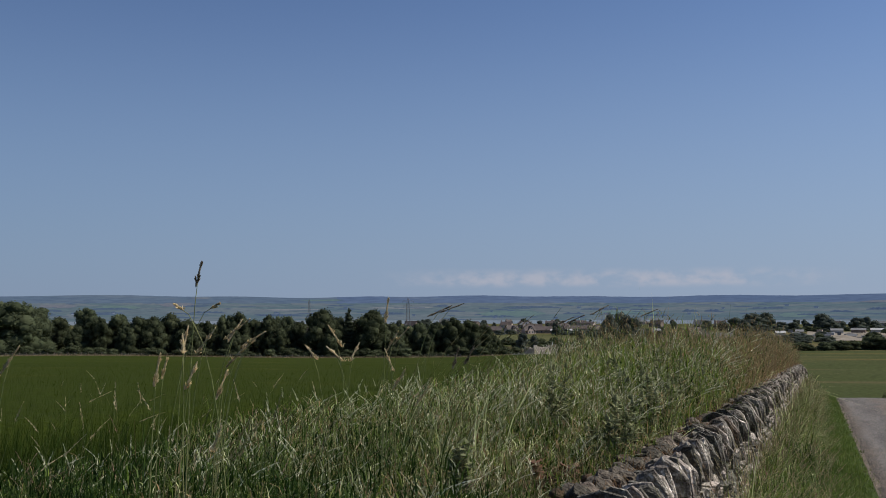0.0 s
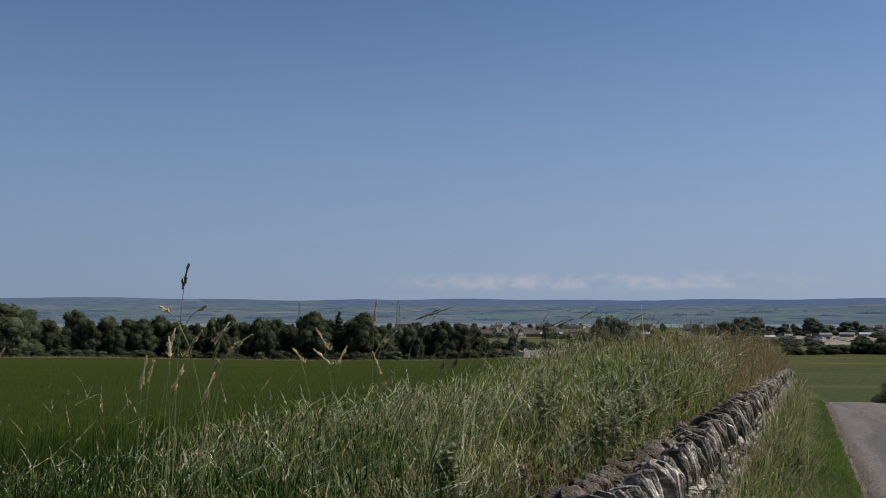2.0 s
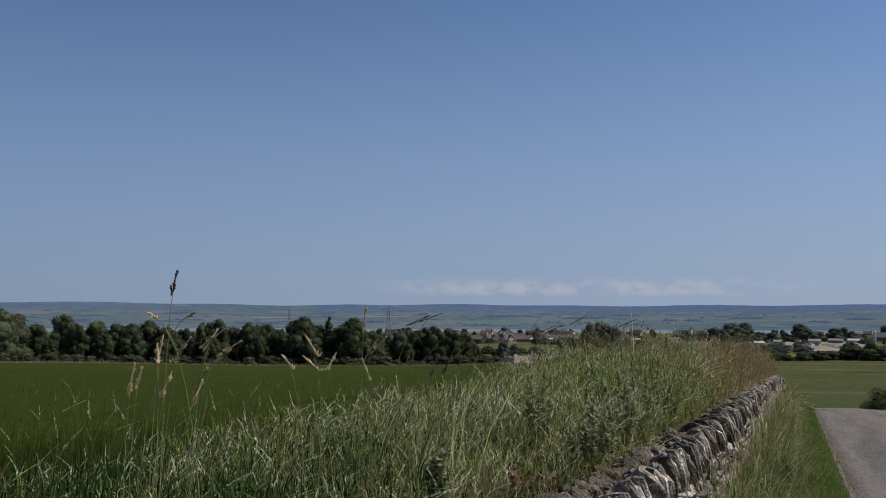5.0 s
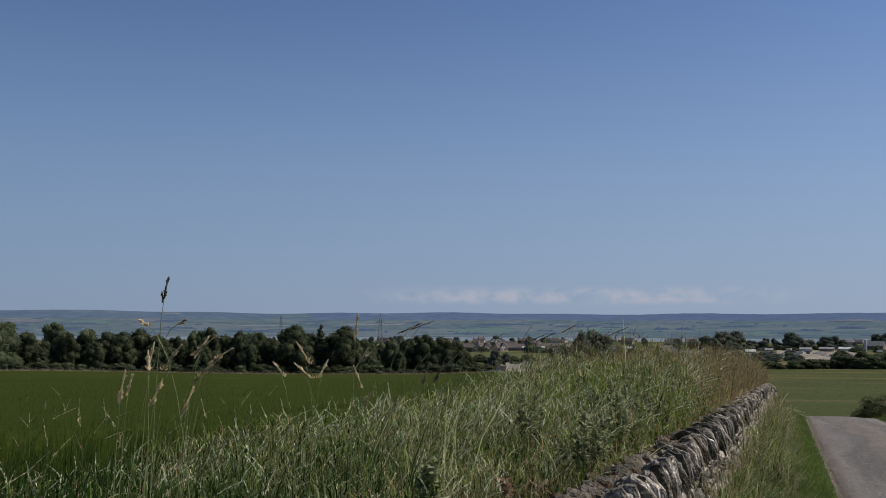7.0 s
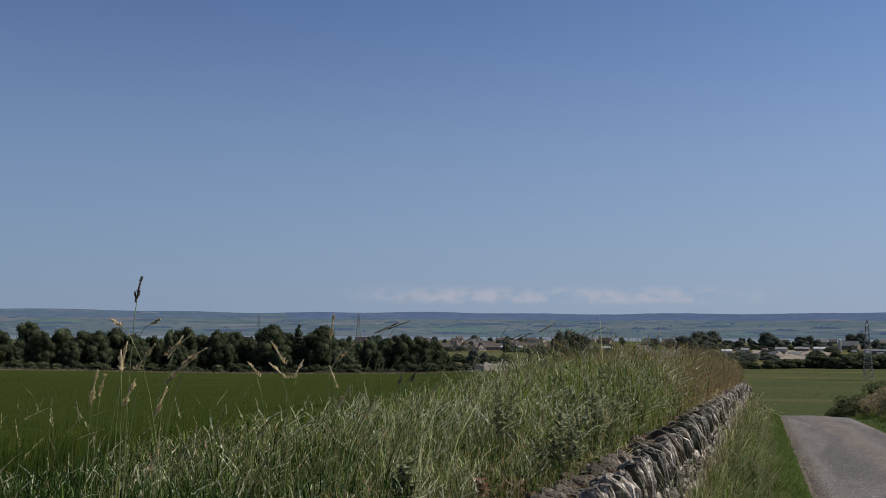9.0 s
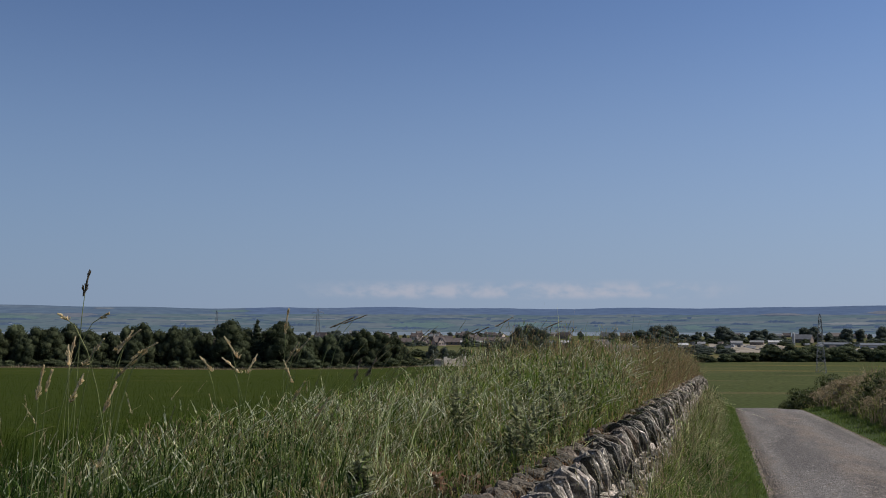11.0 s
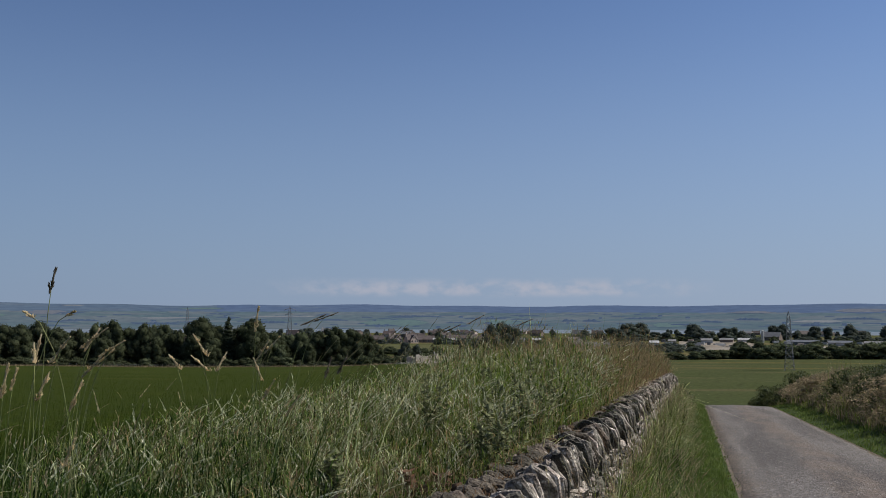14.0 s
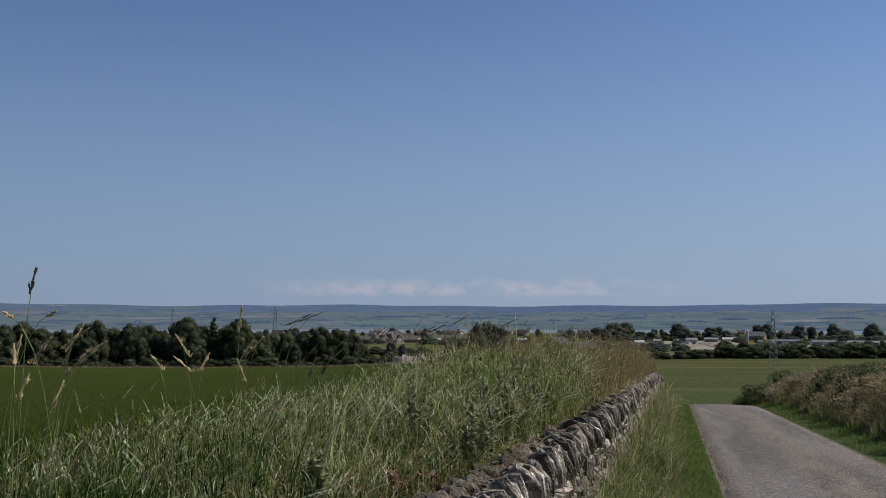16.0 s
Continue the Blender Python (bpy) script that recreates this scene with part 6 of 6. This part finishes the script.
for az, d, wide, turn, wm, rm, lab in ((21.9, 760, 13, 5, "sheet_white", "roof_grey", "low white works shed with grey roof"), (23.0, 790, 16, -5, "render_cream", "roof_grey", "low cream works shed with grey roof"), (24.0, 800, 18, 0, "sheet_white", "sheet_white", "low white sheet-clad works shed"),
                                       (19.0, 640, 9, 5, "sheet_white", "sheet_white", "low white sheet-clad works shed"), (20.0, 700, 8, 0, "render_cream", "roof_grey", "low cream works shed with grey roof"), (27.0, 720, 34, 0, "sheet_dark", "sheet_dark", "long dark sheet-clad works shed"), (28.9, 705, 24, 4, "sheet_white", "sheet_dark", "long pale works shed with dark roof"),
                                       (30.9, 690, 30, -3, "render_cream", "roof_grey", "long cream works shed with grey roof"), (32.6, 700, 26, 0, "sheet_white", "roof_grey", "long pale works shed with grey roof"), (12.3, 720, 10, 0, "sheet_white", "sheet_white", "low white sheet-clad works shed"), (11.4, 700, 8, 0, "sheet_white", "roof_grey", "low white works shed with grey roof")):
    shed(lab, az, d, turn, wide * 0.62, 8, 2.3, 3.5, M[wm], M[rm])
for k in range(46):
    az = g.uniform(18.5, 33)
    s_ = g.uniform(0.6, 1.5)
    plant((scrub_dark, scrub)[k % 3 == 0], az, g.uniform(520, 880), g.uniform(0, 6), (s_ * 1.2, s_), 0.2)
silo = stand(thing("silo", "white cylindrical silo beside gravel works", "silo"), 24.92, 790)
bm = bmesh.new()
add_rod(bm, (0, 0, 0), (0, 0, 9.2), 1.05, 1.05, 20)
part("tank", bm, M["sheet_white"], silo)
bm = bmesh.new()
add_rod(bm, (0, 0, 9.2), (0, 0, 9.8), 1.1, 0.3, 20)
part("cap", bm, M["sheet_white"], silo)


def vehicle(az, d, turn, wide):
    ob = stand(thing("van", "small white van parked in works yard", "van", "vehicles in the works"), az, d, turn, -0.12)
    bm = box((0, 0, 1.25), (wide, 1.9, 1.5))
    bmesh.ops.bevel(bm, geom=bm.edges[:], offset=0.15, segments=2, affect="EDGES")
    part("body", bm, M["sheet_white"], ob)
    part("windscreen", box((wide * 0.42, 0, 1.6), (wide * 0.17, 1.7, 0.55)), M["glass"], ob)
    for x in (-wide * 0.3, wide * 0.3):
        for y in (-0.85, 0.85):
            bm = bmesh.new()
            add_rod(bm, (x, y - 0.1, 0.34), (x, y + 0.1, 0.34), 0.34, 0.34, 14)
            part("wheel", bm, M["sheet_dark"], ob)


for k, az in enumerate((20.3, 20.9, 21.4, 22.6, 25.6, 26.3, 28.0, 29.9, 30.4, 31.2)):
    vehicle(az, 590 + 13 * (k % 5) + (120 if az > 25 else 0), g.uniform(-40, 40), 4.6 if k % 3 else 7.5)


def block_stack(az, d, turn, wide, tall, mat):
    """A stack of cut blocks: courses set a little unevenly."""
    q = random.Random(int(az * 100))
    ob = stand(thing("block_stack", "stacked pale blocks in works yard", "blocks", "stacks in the works"), az, d, turn, -0.1)
    course = 0.55
    for k in range(max(1, int(tall / course))):
        bm = box((q.uniform(-0.2, 0.2), q.uniform(-0.1, 0.1), (k + 0.5) * course), (wide * q.uniform(0.8, 1.0), 1.6, course * 0.96))
        bmesh.ops.bevel(bm, geom=bm.edges[:], offset=0.05, segments=1, affect="EDGES")
        part("course", bm, mat, ob)


for k in range(34):
    az = g.uniform(18.8, 24.8) if k % 3 else g.uniform(26.0, 31.5)
    block_stack(az, g.uniform(555, 800), g.uniform(-30, 30), g.uniform(2.0, 6.0), g.uniform(0.8, 2.6), M[g.choice(("sheet_white", "old_stone", "roof_grey", "render_white", "sheet_dark"))])

# ---- lattice pylons ----
def pylon(az, d, tall, base_w, turn, arms):
    ob = stand(thing("pylon", "grey lattice steel electricity pylon", "pylon", "pylons"), az, d, turn)

    def half(z):
        t = z / tall
        return base_w / 2 * (1 - t) ** 1.2 + 0.38 * (1 if t < 0.98 else 0.2)

    levels = [tall * k / 10 for k in range(11)]
    for sx, sy in ((-1, -1), (1, -1), (1, 1), (-1, 1)):
        bm = bmesh.new()
        for a, b in zip(levels, levels[1:]):
            add_rod(bm, (sx * half(a), sy * half(a), a), (sx * half(b), sy * half(b), b), 0.06, 0.06, 4)
        part("leg", bm, M["steel"], ob)
    for (ax, ay), (bx, by) in (((-1, -1), (1, -1)), ((1, -1), (1, 1)), ((1, 1), (-1, 1)), ((-1, 1), (-1, -1))):
        for a, b in zip(levels, levels[1:]):
            bm = bmesh.new()
            add_rod(bm, (ax * half(a), ay * half(a), a), (bx * half(b), by * half(b), b), 0.032, 0.032, 4)
            add_rod(bm, (bx * half(a), by * half(a), a), (ax * half(b), ay * half(b), b), 0.032, 0.032, 4)
            add_rod(bm, (ax * half(b), ay * half(b), b), (bx * half(b), by * half(b), b), 0.03, 0.03, 4)
            part("bracing", bm, M["steel"], ob)
    for z, reach in arms:
        for s in (-1, 1):
            bm = bmesh.new()
            for y in (-0.4, 0.4):
                add_rod(bm, (s * half(z), y, z), (s * reach, 0, z + 0.1), 0.07, 0.05, 4)
                add_rod(bm, (s * half(z), y, z + 0.9), (s * reach, 0, z + 0.1), 0.06, 0.05, 4)
            arm = part("cross_arm", bm, M["steel"], ob)
            bm = bmesh.new()
            for k in range(6):
                add_rod(bm, (s * reach, 0, z - 0.15 * k), (s * reach, 0, z - 0.15 * k - 0.10), 0.10, 0.06, 8)
            part("insulator", bm, M["sheet_dark"], arm)


pylon(26.3, 327, 18.7, 2.1, 82, ((16.6, 2.2), (14.4, 2.6), (12.2, 2.3)))
pylon(-2.06, 500, 22.5, 2.8, 8, ((20.6, 2.9), (18.2, 2.2)))
pylon(-7.8, 800, 26.3, 3.2, 70, ((24, 2.6), (21, 3.0), (18, 2.6)))

# ---- fence along the foot of the barley ----
fence = thing("field_fence", "weathered post and wire fence at field edge", "fence")
post = None
posts = []
for k in range(90):
    az = -30 + 31 * k / 89
    x, y = at_bearing(az, 300.8)
    posts.append(Vector((x, y, float(land(x, y)))))
    if post is None:
        post = part("post", box((0, 0, 0.6), (0.14, 0.14, 1.5)), M["timber"], fence)
        o = post
    else:
        o = new("post", post.data)
        o.parent = fence
    o.matrix_basis = Matrix.Translation(posts[-1])
for h in (0.5, 0.85, 1.2):
    bm = bmesh.new()
    for p, q in zip(posts, posts[1:]):
        add_rod(bm, p + Vector((0, 0, h)), q + Vector((0, 0, h)), 0.012, 0.012, 3)
    part("wire", bm, M["steel"], fence)

# ---- farmhouses on the far shore ----
for k in range(26):
    az, d = g.uniform(-26, 33), g.uniform(3250, 4150)
    x, y = at_bearing(az, d)
    ob = house("farmhouse", "tiny white farmhouse on far shore", az, 900, 0, g.uniform(8, 22), 9, 4, 7.0, M["far_house"], M["far_wood"], 0, 0, group="farms on the far shore")
    ob.matrix_basis = Matrix.Translation((x, y, shore_z(az, d) - 0.5)) @ Euler((0, 0, -radians(az))).to_matrix().to_4x4()

# ---- loose chippings on the lane ----
G2 = np.random.default_rng(55)
cnt = 14000
ca_ = 8 + 34 * G2.uniform(0, 1, cnt) ** 1.7
pick = G2.uniform(0, 1, cnt)
cn = np.where(pick < 0.40, LANE_L + np.abs(G2.normal(0, 0.16, cnt)) - 0.06, np.where(pick < 0.70, G2.normal(2.15, 0.22, cnt), G2.uniform(LANE_L, LANE_R, cnt)))
cx, cy = xy(ca_, cn)
cz = lane_z(ca_) + 0.03 + 0.05 * (1 - ((cn - 2.05) / 1.48) ** 2)
rr = G2.uniform(0.004, 0.009, cnt) + 0.010 * G2.uniform(0, 1, cnt) ** 8
dirs = np.array([(1, 0, -0.2), (-0.5, 0.87, -0.2), (-0.5, -0.87, -0.2), (0.1, 0.1, 0.8)])
V = np.stack([cx, cy, cz], 1)[:, None, :] + dirs[None] * rr[:, None, None] * G2.uniform(0.7, 1.4, (cnt, 4, 1))
o = (np.arange(cnt) * 4)[:, None]
tagged(new("chippings", mesh_of("chippings", V.reshape(-1, 3), [np.concatenate([o + np.array([t]) for t in ((0, 1, 3), (1, 2, 3), (2, 0, 3))])], M["chipping"])), "loose grey stone chippings on lane", "gravel", kind="stuff")

# ---- stones of the wall, piece by piece ----
for me, m in near_stones:
    ob = new("cope_stone", me)
    ob.parent = wall
    ob.matrix_basis = m
for me, m in near_face:
    ob = new("wall_stone", me)
    ob.parent = wall
    ob.matrix_basis = m
